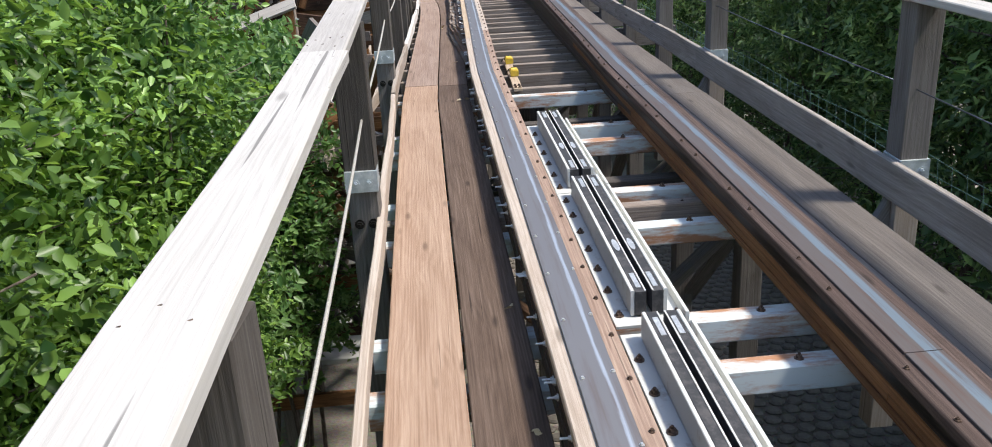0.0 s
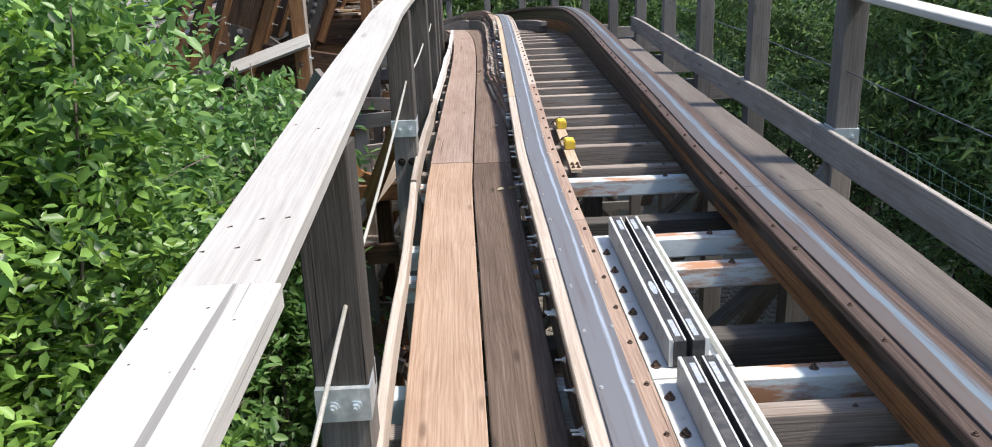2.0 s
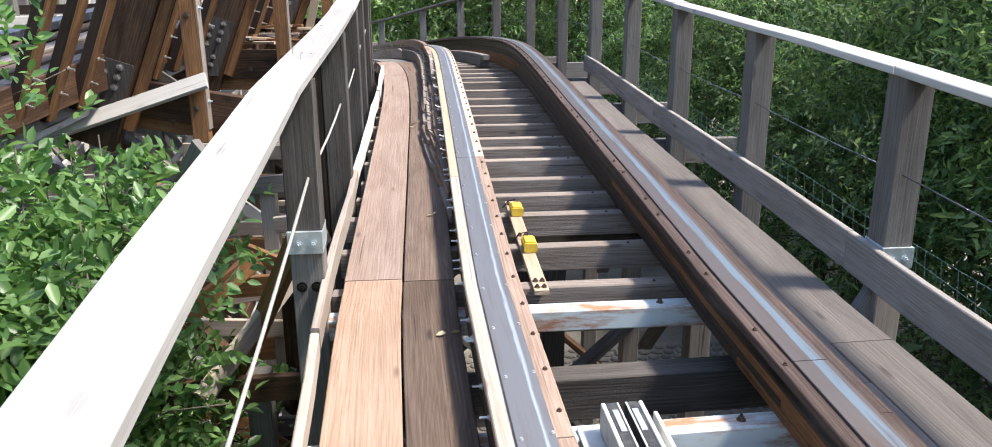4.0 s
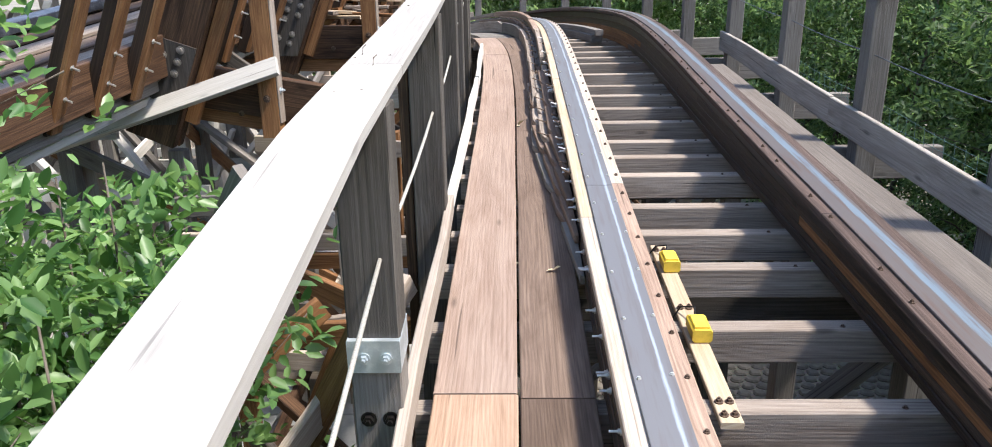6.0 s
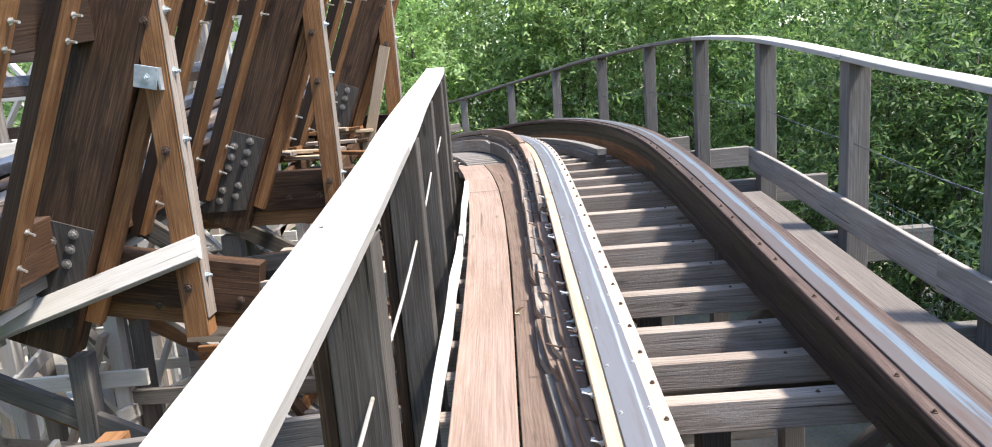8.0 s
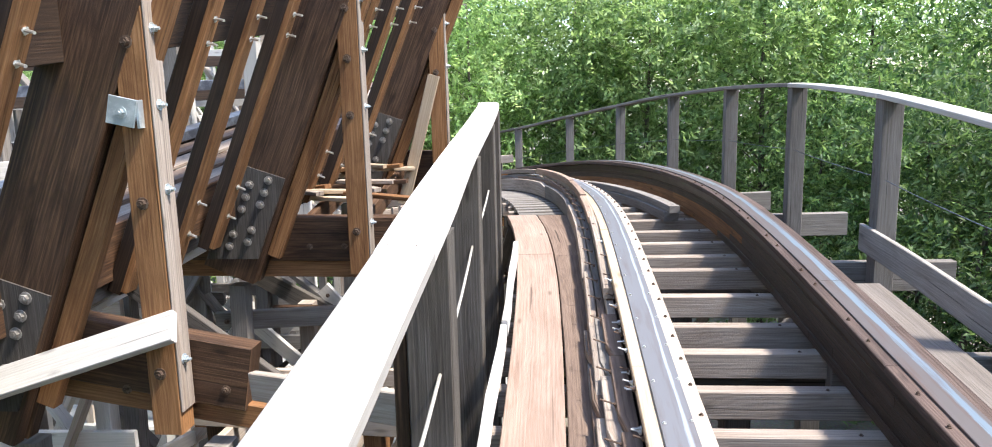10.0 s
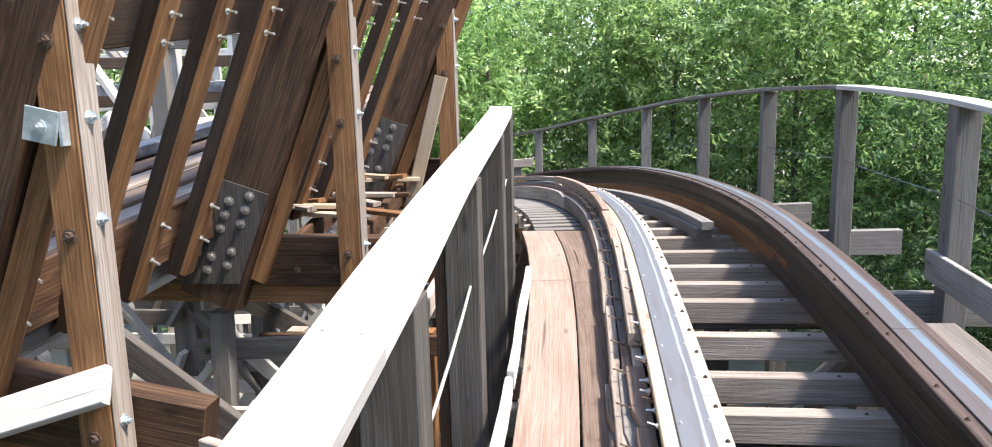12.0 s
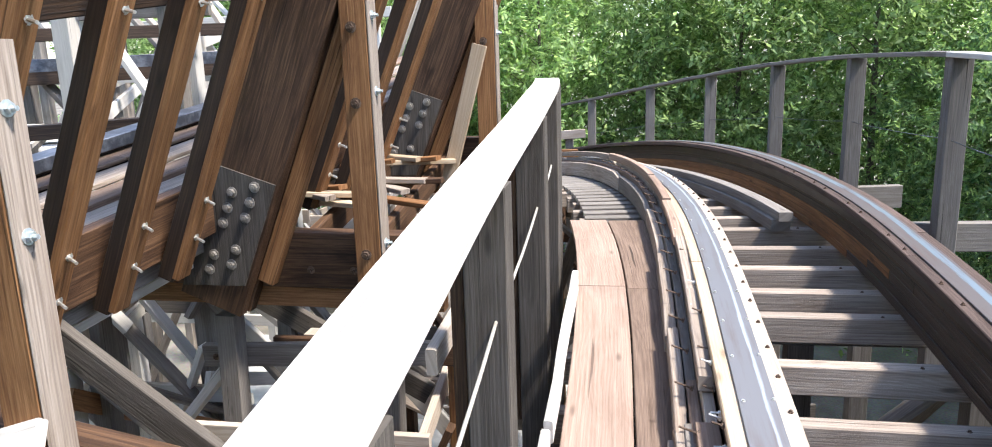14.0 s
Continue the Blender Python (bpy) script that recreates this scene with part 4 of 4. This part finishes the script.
# short pale hanger under the handrail
o = thing("hanger_board", (-1.93, 11.2, 1.9), "short pale board hanging from the handrail post", "board")
beam("hanger", PALE2, o, (-1.91, 11.24, 1.76), (-1.91, 11.24, 2.2), 0.045, 0.11, (0, 1, 0))
beam("hanger", PALE2, o, (-1.93, 10.75, 1.80), (-1.93, 11.29, 1.84), 0.04, 0.10)

# ---- trestle bents standing lower down, left of the track and under it ----
def low_bent(Y, xs, zt, seed, mats):
    rnd = random.Random(seed)
    o = thing("trestle_bent", (xs[0], Y, GROUND_Z), "weathered grey timber trestle bent with crossed braces", "trestle bent", "grey trestle bents")
    for x in xs:
        beam("post", rnd.choice(mats), o, (x, Y, GROUND_Z), (x + rnd.uniform(-0.05, 0.05), Y, zt), 0.13, 0.13, (0, 1, 0))
        if rnd.random() < 0.5:
            beam("brace", rnd.choice(mats), o, (x - 0.02, Y + 0.1, zt - rnd.uniform(0.3, 1.2)), (x + 0.05, Y + 2.0, zt - rnd.uniform(1.6, 2.9)), 0.05, 0.12, (1, 0, 0))
        if rnd.random() < 0.6:
            beam("ledger", rnd.choice(mats), o, (x + 0.09, Y - 0.3, zt - rnd.uniform(0.5, 2.5)), (x + 0.09, Y + 2.3, zt - rnd.uniform(0.5, 2.5)), 0.05, 0.13, (0, 0, 1))
    lev = [zt - 0.08, zt - rnd.uniform(1.0, 1.4), zt - rnd.uniform(2.2, 2.8)]
    for z in lev:
        beam("ledger", rnd.choice(mats), o, (xs[0] - 0.3, Y - 0.095, z), (xs[-1] + 0.3, Y - 0.095, z + rnd.uniform(-0.1, 0.1)), 0.05, 0.15)
    for a, b in zip(xs, xs[1:]):
        if rnd.random() < 0.85:
            beam("brace", rnd.choice(mats), o, (a, Y + 0.095, lev[0] - 0.1), (b, Y + 0.095, lev[1] - rnd.uniform(0, 0.6)), 0.05, 0.12, (0, 1, 0))
        if rnd.random() < 0.7:
            beam("brace", rnd.choice(mats), o, (b, Y - 0.15, lev[1] + 0.5), (a, Y - 0.15, lev[2] - 0.3), 0.05, 0.12, (0, 1, 0))


rnd = random.Random(77)
for k in range(46):
    y = rnd.uniform(9.5, 17.0)
    x = XR(y) + rnd.uniform(-1.9, 1.1)
    if x > -2.1:
        continue
    z = rnd.uniform(-1.4, 0.9) + 0.06 * (y - 9)
    kind = rnd.random()
    if kind < 0.4:
        a, b = Vector((x, y, z)), Vector((x + rnd.choice((-1, 1)) * rnd.uniform(1.0, 1.7), y + rnd.uniform(-0.1, 0.1), z - rnd.uniform(0.8, 1.5)))
    elif kind < 0.75:
        a, b = Vector((x, y, z)), Vector((x + rnd.uniform(-0.1, 0.1), y + rnd.uniform(1.2, 2.0), z - rnd.uniform(-0.9, 1.3)))
    else:
        a, b = Vector((x, y, z)), Vector((x + rnd.uniform(1.0, 2.2), y, z + rnd.uniform(-0.04, 0.04)))
    b.x = min(b.x, -1.95)
    o = thing("cross_brace", a, "weathered timber brace bolted between trestle legs", "brace", "loose braces of the trestle")
    # mostly pale timbers: sun on the braces is put into their colour
    beam("brace", rnd.choice((CAP, CAP, GREY, PALE2, PALE2, ORANGE)), o, a, b, 0.05, 0.13, (0, 0, 1))
    bolt(o, a.lerp(b, 0.05) + Vector((0, -0.04, 0)), (0, -1, 0), 0.012, 0.01)
for k, Y in enumerate((6.9, 8.2)):
    low_bent(Y, [-3.0, -2.1], 0.35 + 0.12 * k, 140 + k, (GREY, ORANGE, BROWN, BROWN))
rnd = random.Random(31)
for k in range(16):
    a = Vector((rnd.uniform(-3.1, -2.2), rnd.uniform(7.3, 9.6), rnd.uniform(-1.6, 0.7)))
    b = a + Vector((rnd.uniform(0.5, 1.1), rnd.uniform(-0.5, 0.5), rnd.choice((-0.8, -0.3, 0.05, 0.5, 0.9))))
    b.x = min(b.x, -1.82)
    o = thing("cross_brace", a, "brown timber brace between the legs below the walkway", "brace", "braces below the walkway")
    beam("brace", rnd.choice((BROWN, ORANGE, ORANGE, TIE, GREY)), o, a, b, 0.05, 0.13, (0, 0, 1))
for k in range(8):
    Y = 8.9 + 1.75 * k
    # CAP and PALE2 carry the brightness of sunlit posts in their colour
    low_bent(Y, [-8.6, -7.1, -5.9, -4.9], 1.0 + 0.12 * k, 30 + k, (CAP, CAP, PALE2, GREY))
    low_bent(Y + 0.5, [-3.3, -2.4], 0.9 + 0.08 * k, 60 + k, (GREY, PALE2, ORANGE, BROWN))
for k, s_ in enumerate((-1.0, 1.9, 4.55, 5.9, 7.7, 9.4, 11.1, 12.9, 14.7, 16.5, 18.3, 20.1)):
    a, b = P(s_, -1.45, -0.32), P(s_, 0.95, -0.32)
    o = thing("track_bent", (a.x, a.y, GROUND_Z), "dark timber bent carrying the track above the ground", "trestle bent", "bents under the track")
    mt = (DARKPOST, GREY, BROWN)[k % 3]
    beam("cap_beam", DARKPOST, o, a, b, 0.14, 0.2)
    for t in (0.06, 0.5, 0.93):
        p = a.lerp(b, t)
        # all but the right-hand post take the colour with shade painted in
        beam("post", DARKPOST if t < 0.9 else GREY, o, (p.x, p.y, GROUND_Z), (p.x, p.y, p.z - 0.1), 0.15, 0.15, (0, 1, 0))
    beam("brace", mt, o, a.lerp(b, 0.05) + Vector((0, -0.1, -0.2)), a.lerp(b, 0.95) + Vector((0, -0.1, -2.2)), 0.05, 0.14, (0, 1, 0))
    beam("brace", GREY, o, a.lerp(b, 0.95) + Vector((0, 0.1, -0.2)), a.lerp(b, 0.05) + Vector((0, 0.1, -2.2)), 0.05, 0.14, (0, 1, 0))
    beam("ledger", mt, o, a + Vector((-0.2, -0.17, -2.3)), b + Vector((0.3, -0.17, -2.3)), 0.05, 0.15)
    q = P(s_ + 1.4, 0.85, -1.9)
    beam("brace", GREY, o, b + Vector((-0.08, 0.1, -0.15)), q, 0.05, 0.13, (1, 0, 0))
    q = P(s_ + 1.5, -1.4, -1.7)
    beam("brace", mt, o, a + Vector((0.08, 0.1, -0.15)), q, 0.05, 0.13, (1, 0, 0))

for k, (Y, zt) in enumerate(((14.6, 3.4), (16.2, 3.9), (17.9, 4.2), (19.6, 4.5))):
    low_bent(Y, [-9.4, -8.2, -7.1, -6.0, -5.1], zt, 90 + k, (CAP, CAP, PALE2, GREY))

# ---- far walkway and rail of a third track ----
far = thing("far_track", (-7, 14, 2.2), "distant grey coaster track with plank deck and dark rail", "track")


def FP(u, e, h):
    """u along the far track, e across (away from the camera), h above its deck."""
    return Vector((-9.6 + 0.8 * u - 0.58 * e, 11.1 + 0.58 * u + 0.8 * e, 2.12 + 0.02 * u + h))


for k in range(25):
    u = 0.2 + 0.26 * k
    beam("deck_board", CAP if k % 3 else GREY, far, FP(u, -0.2, 0), FP(u, 1.5, 0), 0.16, 0.045)
for e, h, mt in ((1.15, 0.55, RAILSIDE), (1.15, 0.66, TUBE), (0.2, 0.12, RAILSIDE), (1.6, 0.95, RAILSIDE)):
    rings = [[FP(0.2 + 0.8 * k, e + a, h + b) for a, b in rect(-0.1, 0.1, -0.06, 0.06)] for k in range(9)]
    loft("far_rail", rings, mt, far)
frail = thing("far_railing", (-7, 13, 2.2), "pale grey timber railing of the distant walkway", "railing")
for k in range(9):
    u = 0.3 + 0.76 * k
    beam("post", GREY if k % 2 else CAP, frail, FP(u, -0.3, -0.9), FP(u, -0.3, 1.1), 0.15, 0.13, (0, 1, 0))
    if k < 8:
        beam("cap_board", CAP, frail, FP(u, -0.3, 1.13), FP(u + 0.755, -0.3, 1.13), 0.16, 0.04)
    beam("post", GREY, frail, FP(u, -0.25, -4.9), FP(u, -0.25, -0.2), 0.14, 0.14, (0, 1, 0))
    beam("beam_end", CAP, frail, FP(u - 0.28, -0.42, -0.05), FP(u + 0.28, -0.42, -0.05), 0.05, 0.2)
    beam("brace", CAP if k % 2 else GREY, frail, FP(u, -0.4, -0.15), FP(u + (0.9 if k % 2 else -0.9), -0.4, -1.5), 0.05, 0.13, (0, 1, 0))
    beam("brace", GREY, frail, FP(u, -0.35, -1.3), FP(u + 1.0, -0.35, -2.9), 0.05, 0.13, (0, 1, 0))

pad = thing("concrete_pad", (-5.8, 15, GROUND_Z), "pale weathered concrete slab on the ground under the trestle", "concrete slab", kind="structure")
# pale concrete, lighter than CONCRETE because a sunlit patch is put into its colour
LITCONCRETE = metal("pale weathered concrete", (0.36, 0.35, 0.335), (0.52, 0.51, 0.49), 0.9, 0.0, 2.2, (0.35, 0.65), bump=0.4)
for k in range(4):
    for j in range(2):
        y0, x0 = 9.2 + 3.4 * k, -9.4 + 3.6 * j
        beam("slab", LITCONCRETE, pad, (x0, y0 + 1.69, GROUND_Z + 0.02), (x0 + 3.58, y0 + 1.69, GROUND_Z + 0.02), 3.38, 0.12, c=0.01)

o = thing("concrete_footing", (-8.6, 18.2, GROUND_Z), "stained grey concrete footing block under the trestle", "footing")
beam("footing_block", CONCRETE, o, (-9.9, 18.3, -2.62), (-7.2, 18.0, -2.62), 1.2, 0.8, c=0.03)

# ---- cobbles on the path below ----
path = thing("cobbled_path", (2.4, 8.5, GROUND_Z), "grey-brown cobbled path on the ground below", "path", kind="structure")
# worn stone darkened, with the dense shade below the track in its colour
COB = metal("worn cobble stone", (0.09, 0.078, 0.066), (0.19, 0.17, 0.145), 0.85, 0.0, 9, (0.3, 0.7), bump=0.4)
cobs = []
for v in range(5):
    rnd = random.Random(v)
    ring = [(0.085 * math.cos(6.2832 * i / 8) * rnd.uniform(0.85, 1.12) * 1.12, 0.085 * math.sin(6.2832 * i / 8) * rnd.uniform(0.85, 1.12)) for i in range(8)]
    vs = [(x, y, -0.03) for x, y in ring] + [(x, y, 0.015) for x, y in ring] + [(x * 0.7, y * 0.7, 0.035) for x, y in ring]
    fs = [(i, (i + 1) % 8, 8 + (i + 1) % 8, 8 + i) for i in range(8)] + [(8 + i, 8 + (i + 1) % 8, 16 + (i + 1) % 8, 16 + i) for i in range(8)] + [tuple(range(16, 24))]
    me = bpy.data.meshes.new("cobble")
    me.from_pydata(vs, [], fs)
    me.materials.append(COB)
    cobs.append(me)
rnd = random.Random(5)
stones = []
for i in range(17):
    for j in range(17):
        stones.append((0.5 + 0.2 * i + 0.1 * (j % 2) + rnd.uniform(-0.015, 0.015), 6.9 + 0.18 * j + rnd.uniform(-0.012, 0.012)))
for x, y in stones:
    ob = new("cobble", rnd.choice(cobs))
    ob.matrix_basis = pose(x, y, GROUND_Z + rnd.uniform(-0.006, 0.008), 0, 0, rnd.uniform(-15, 15))
    attach(ob, path)
vs, fs = [], []
for i in range(-6, 40):
    for j in range(-22, 40):
        x, y = 0.5 + 0.2 * i + 0.1 * (j % 2), 6.9 + 0.18 * j
        if 0 <= i < 17 and 0 <= j < 17:
            continue
        me = rnd.choice(cobs)
        b = len(vs)
        vs += [(v.co.x + x, v.co.y + y, v.co.z + GROUND_Z) for v in me.vertices]
        fs += [tuple(b + k for k in p.vertices) for p in me.polygons]
ob = mesh_ob("cobble_field", vs, fs, COB, path)
tagged(ob, "smaller cobbles running on along the path", kind="stuff")


# ---- foliage ----
def leaf_mesh(name, centres, axes, size, mat, rng, width=0.45, fold=0.25, fine=True):
    """Folded pointed leaves, one island each: base, two sides and tip."""
    n = len(centres)
    ax = axes / np.linalg.norm(axes, axis=1, keepdims=True)
    rv = rng.normal(size=(n, 3)) * 0.55 + np.array([0, 0, 1.0])
    side = np.cross(ax, rv)
    side /= np.linalg.norm(side, axis=1, keepdims=True) + 1e-9
    nor = np.cross(side, ax)
    L = size * rng.uniform(0.6, 1.25, (n, 1))
    W = L * width * 0.5
    q1, q2 = centres + ax * L * 0.3, centres + ax * L * 0.68 - nor * L * 0.05
    v = np.empty((n, 6, 3))
    v[:, 0] = centres
    v[:, 1] = q1 + side * W * 0.92 + nor * W * fold
    v[:, 2] = q2 + side * W * 0.8 + nor * W * fold
    v[:, 3] = centres + ax * L - nor * L * 0.14
    v[:, 4] = q2 - side * W * 0.8 + nor * W * fold
    v[:, 5] = q1 - side * W * 0.92 + nor * W * fold
    b = np.arange(n)[:, None] * 6
    fan = [[0, 1, 2], [0, 2, 3], [0, 3, 4], [0, 4, 5]] if fine else [[0, 1, 3], [0, 3, 5]]
    tri = np.concatenate([b + np.array(f) for f in fan], axis=1).reshape(-1)
    me = bpy.data.meshes.new(name)
    me.vertices.add(n * 6)
    me.vertices.foreach_set("co", v.reshape(-1))
    me.loops.add(len(tri))
    me.loops.foreach_set("vertex_index", tri.astype(np.int32))
    me.polygons.add(len(tri) // 3)
    me.polygons.foreach_set("loop_start", np.arange(0, len(tri), 3, dtype=np.int32))
    me.update(calc_edges=True)
    me.validate()
    me.materials.append(mat)
    return me


def sprays(rng, bases, dirs, per, length, spread):
    """Leaves set alternately along short twigs."""
    n = len(bases)
    d = dirs / np.linalg.norm(dirs, axis=1, keepdims=True)
    s = np.cross(d, rng.normal(size=(n, 3)))
    s /= np.linalg.norm(s, axis=1, keepdims=True) + 1e-9
    t = np.linspace(0.1, 1.0, per)
    sg = np.where(np.arange(per) % 2 == 0, 1.0, -1.0)
    ln = length * rng.uniform(0.6, 1.3, (n, 1, 1))
    c = bases[:, None, :] + d[:, None, :] * (t[None, :, None] * ln)
    c[..., 2] -= 0.35 * ln[..., 0] * t[None, :] ** 2 * spread
    a = d[:, None, :] * 0.6 + s[:, None, :] * sg[None, :, None] + rng.normal(size=(n, per, 3)) * 0.35
    return c.reshape(-1, 3), a.reshape(-1, 3)


def make_tree(name, label, seed, height, radius, n_limbs, n_sprays, per, leaf, mat, base=0.12, trunk=0.09, cat="tree", twig=0.4, width=0.45, stems=1, limit=9.0, fine=True):
    rng = np.random.default_rng(seed)
    rnd = random.Random(seed)
    o = thing(name, (0, 0, 0), label, cat)
    pts_all = []
    for q in range(stems):
        bx, by = (rnd.uniform(-0.3, 0.3), rnd.uniform(-0.3, 0.3)) if stems > 1 else (0, 0)
        tx, ty = bx * 2 + rnd.uniform(-0.3, 0.3), by * 2 + rnd.uniform(-0.3, 0.3)
        sp = [Vector((bx + (tx - bx) * t + 0.08 * math.sin(5 * t + q), by + (ty - by) * t + 0.08 * math.cos(4 * t + q), height * 0.95 * t)) for t in (0, 0.15, 0.3, 0.5, 0.7, 0.85, 1)]
        stem = tube("trunk", BARK, o, sp, [trunk * (1 - 0.85 * t) for t in (0, 0.15, 0.3, 0.5, 0.7, 0.85, 1)], 7)
        for k in range(n_limbs):
            t = base + (0.95 - base) * (k + rnd.random()) / n_limbs
            p = sp[0].lerp(sp[-1], t)
            a = 2.4 * k + rnd.uniform(-0.4, 0.4)
            reach = radius * (0.55 + 0.6 * math.sin(math.pi * min(1, 0.25 + t * 0.72))) * rnd.uniform(0.6, 1.1)
            e = p + Vector((math.cos(a) * reach, math.sin(a) * reach, reach * rnd.uniform(0.15, 0.75)))
            m = p.lerp(e, 0.5) + Vector((0, 0, 0.1 * reach))
            tube("limb", BARK, stem, [p, m, e], [trunk * 0.35 * (1.05 - t), trunk * 0.22 * (1.05 - t), 0.004], 5)
            pts_all.append((p, m, e))
    bases, dirs = [], []
    for i in range(n_sprays):
        p, m, e = pts_all[i % len(pts_all)]
        t = rnd.random() ** 0.6
        c = p.lerp(m, t * 2) if t < 0.5 else m.lerp(e, t * 2 - 1)
        g = np.array(c) + rng.normal(size=3) * radius * 0.2
        bases.append(g)
        out = np.array(e - p) / (e - p).length
        dirs.append(out * 0.8 + rng.normal(size=3) * 0.6 + np.array([0, 0, 0.25]))
    c, a = sprays(rng, np.array(bases), np.array(dirs), per, twig, 1.0)
    keep = np.hypot(c[:, 0], c[:, 1]) < limit
    c, a = c[keep], a[keep]
    ob = attach(new("crown", leaf_mesh("crown", c, a, leaf, mat, rng, width, 0.25, fine)), o)
    return o


def plant(proto, places):
    """Sets the first at the first place, and copies at the rest: x, y, z, turn, scale."""
    for i, (x, y, z, rz, sc) in enumerate(places):
        m = pose(x, y, z, 0, 0, rz) @ Matrix.Scale(sc, 4)
        if i == 0:
            proto.matrix_basis = m
        else:
            c = copy_thing(proto, m)
            c.matrix_basis = m


rnd = random.Random(11)
# shrubs along the walkway
kinds = [make_tree("shrub", "dense leafy bright green shrub beside the walkway", 100 + k, 4.9, 0.75, 18, 1800, 9, 0.058, LEAF_A, 0.3, 0.024, "shrub", 0.3, 0.52, 3, 1.0) for k in range(3)]
spots = [(-2.74, 7.05, GROUND_Z + 0.24, 40, 1.0), (-3.75, 6.8, GROUND_Z + 0.9, 250, 1.0), (-3.0, 5.15, GROUND_Z + 0.75, 200, 1.0), (-3.7, 5.9, GROUND_Z + 0.6, 310, 1.05), (-2.85, 6.25, GROUND_Z + 0.1, 120, 0.98)]
for i in range(9):
    y = -1.25 + 1.0 * i
    lift = 0.1 + 0.1 * y if y < 5 else (0.25 if y < 6 else -0.08)
    spots.append((-2.95 + rnd.uniform(-0.08, 0.03) - (0.1 if y > 5 else 0), y, GROUND_Z + lift, rnd.uniform(0, 360), rnd.uniform(0.97, 1.04)))
    spots.append((-3.95 + rnd.uniform(-0.2, 0.2), y + 0.5, GROUND_Z + (0.12 * y if y < 4.5 else -0.3), rnd.uniform(0, 360), rnd.uniform(1.1, 1.2) if y < 5 else 0.95))
    if y < 5.2:
        spots.append((-5.2 + rnd.uniform(-0.3, 0.3), y - 0.2, GROUND_Z, rnd.uniform(0, 360), rnd.uniform(1.2, 1.4)))
big = [q for q in spots if q[1] > 3.9 and q[0] > -4.6]
spots = [q for q in spots if q not in big]
big = [(q[0] - (0.3 if 4.0 < q[1] < 6.8 else 0.2), q[1], q[2] - (0.2 if q[1] > 5.5 else 0.0), *q[3:]) for q in big]     # clear of the timbers under the railing
for k in range(3):
    plant(kinds[k], spots[k::3])
kinds = [make_tree("shrub", "shrub with large pale green leaves beside the walkway", 130 + k, 4.9, 0.75, 18, 850, 9, 0.088, LEAF_D, 0.3, 0.024, "shrub", 0.34, 0.5, 3, 1.0) for k in range(3)]
for k in range(3):
    plant(kinds[k], big[k::3])
# dark feathery trees along the other side
kinds = [make_tree("tree", "dark green feathery-leaved tree beyond the railing", 200 + k, 6.6, 1.5, 26, 1150, 10, 0.12, LEAF_B, 0.1, 0.07, "tree", 0.5, 0.4, 1, 9.0, False) for k in range(3)]
spots = []
for i in range(16):
    y = -3.5 + 1.75 * i
    spots.append((4.9 + rnd.uniform(-0.35, 0.45) + (0.0 if y < 14 else -0.10 * (y - 14)), y, GROUND_Z, rnd.uniform(0, 360), rnd.uniform(1.12, 1.28) if y < 9 else rnd.uniform(0.85, 1.0)))
    if y < 20:
        spots.append((7.0 + rnd.uniform(-0.5, 0.5), y + 0.8, GROUND_Z, rnd.uniform(0, 360), rnd.uniform(1.05, 1.25)))
for k in range(3):
    plant(kinds[k], spots[k::3])
# lighter wood behind the curve
kinds = [make_tree("tree", "tall mid-green broadleaf tree at the wood's edge", 300 + k, 9.5, 2.2, 30, 1900, 10, 0.17, LEAF_C, 0.08, 0.12, "tree", 0.7, 0.48, 1, 9.0, False) for k in range(3)]
spots = []
for i in range(17):
    a = radians(-38 + 8.2 * i)
    for r in (16.0, 20.5):
        x, y = -4.0 + r * math.sin(radians(62) - a) * 0.98, 10.5 + r * math.cos(radians(62) - a)
        if y > 21 and x < 7.0:
            spots.append((x + rnd.uniform(-0.6, 0.6), y + rnd.uniform(-0.6, 0.6), GROUND_Z, rnd.uniform(0, 360), rnd.uniform(0.8, 0.95) * (1.0 if r < 18 else 1.3)))
for i in range(8):
    spots.append((9.0 + rnd.uniform(-1, 1), -3 + 3.2 * i, GROUND_Z, rnd.uniform(0, 360), rnd.uniform(0.85, 1.0)))
    spots.append((-10.5 - 1.2 * (i % 2), -6 + 2.6 * i, GROUND_Z, rnd.uniform(0, 360), rnd.uniform(0.7, 0.95)))
for k in range(3):
    plant(kinds[k], spots[k::3])

# fallen leaves and droppings of plaster on the walkway
rng = np.random.default_rng(9)
for s_, d in ((1.35, -0.99), (1.95, -1.02), (2.7, -1.0), (5.9, -1.03), (7.35, -1.06), (9.75, -1.21)):
    p = P(s_, d, 0.004)
    me = leaf_mesh("fallen_leaf", np.array([tuple(p)] * 2) + rng.normal(size=(2, 3)) * np.array([0.008, 0.008, 0]), rng.normal(size=(2, 3)) * np.array([1, 1, 0.15]), 0.05, DRY, rng, 0.6)
    tagged(new("fallen_leaf", me), "curled dry pale leaf lying on the walkway", "leaf")
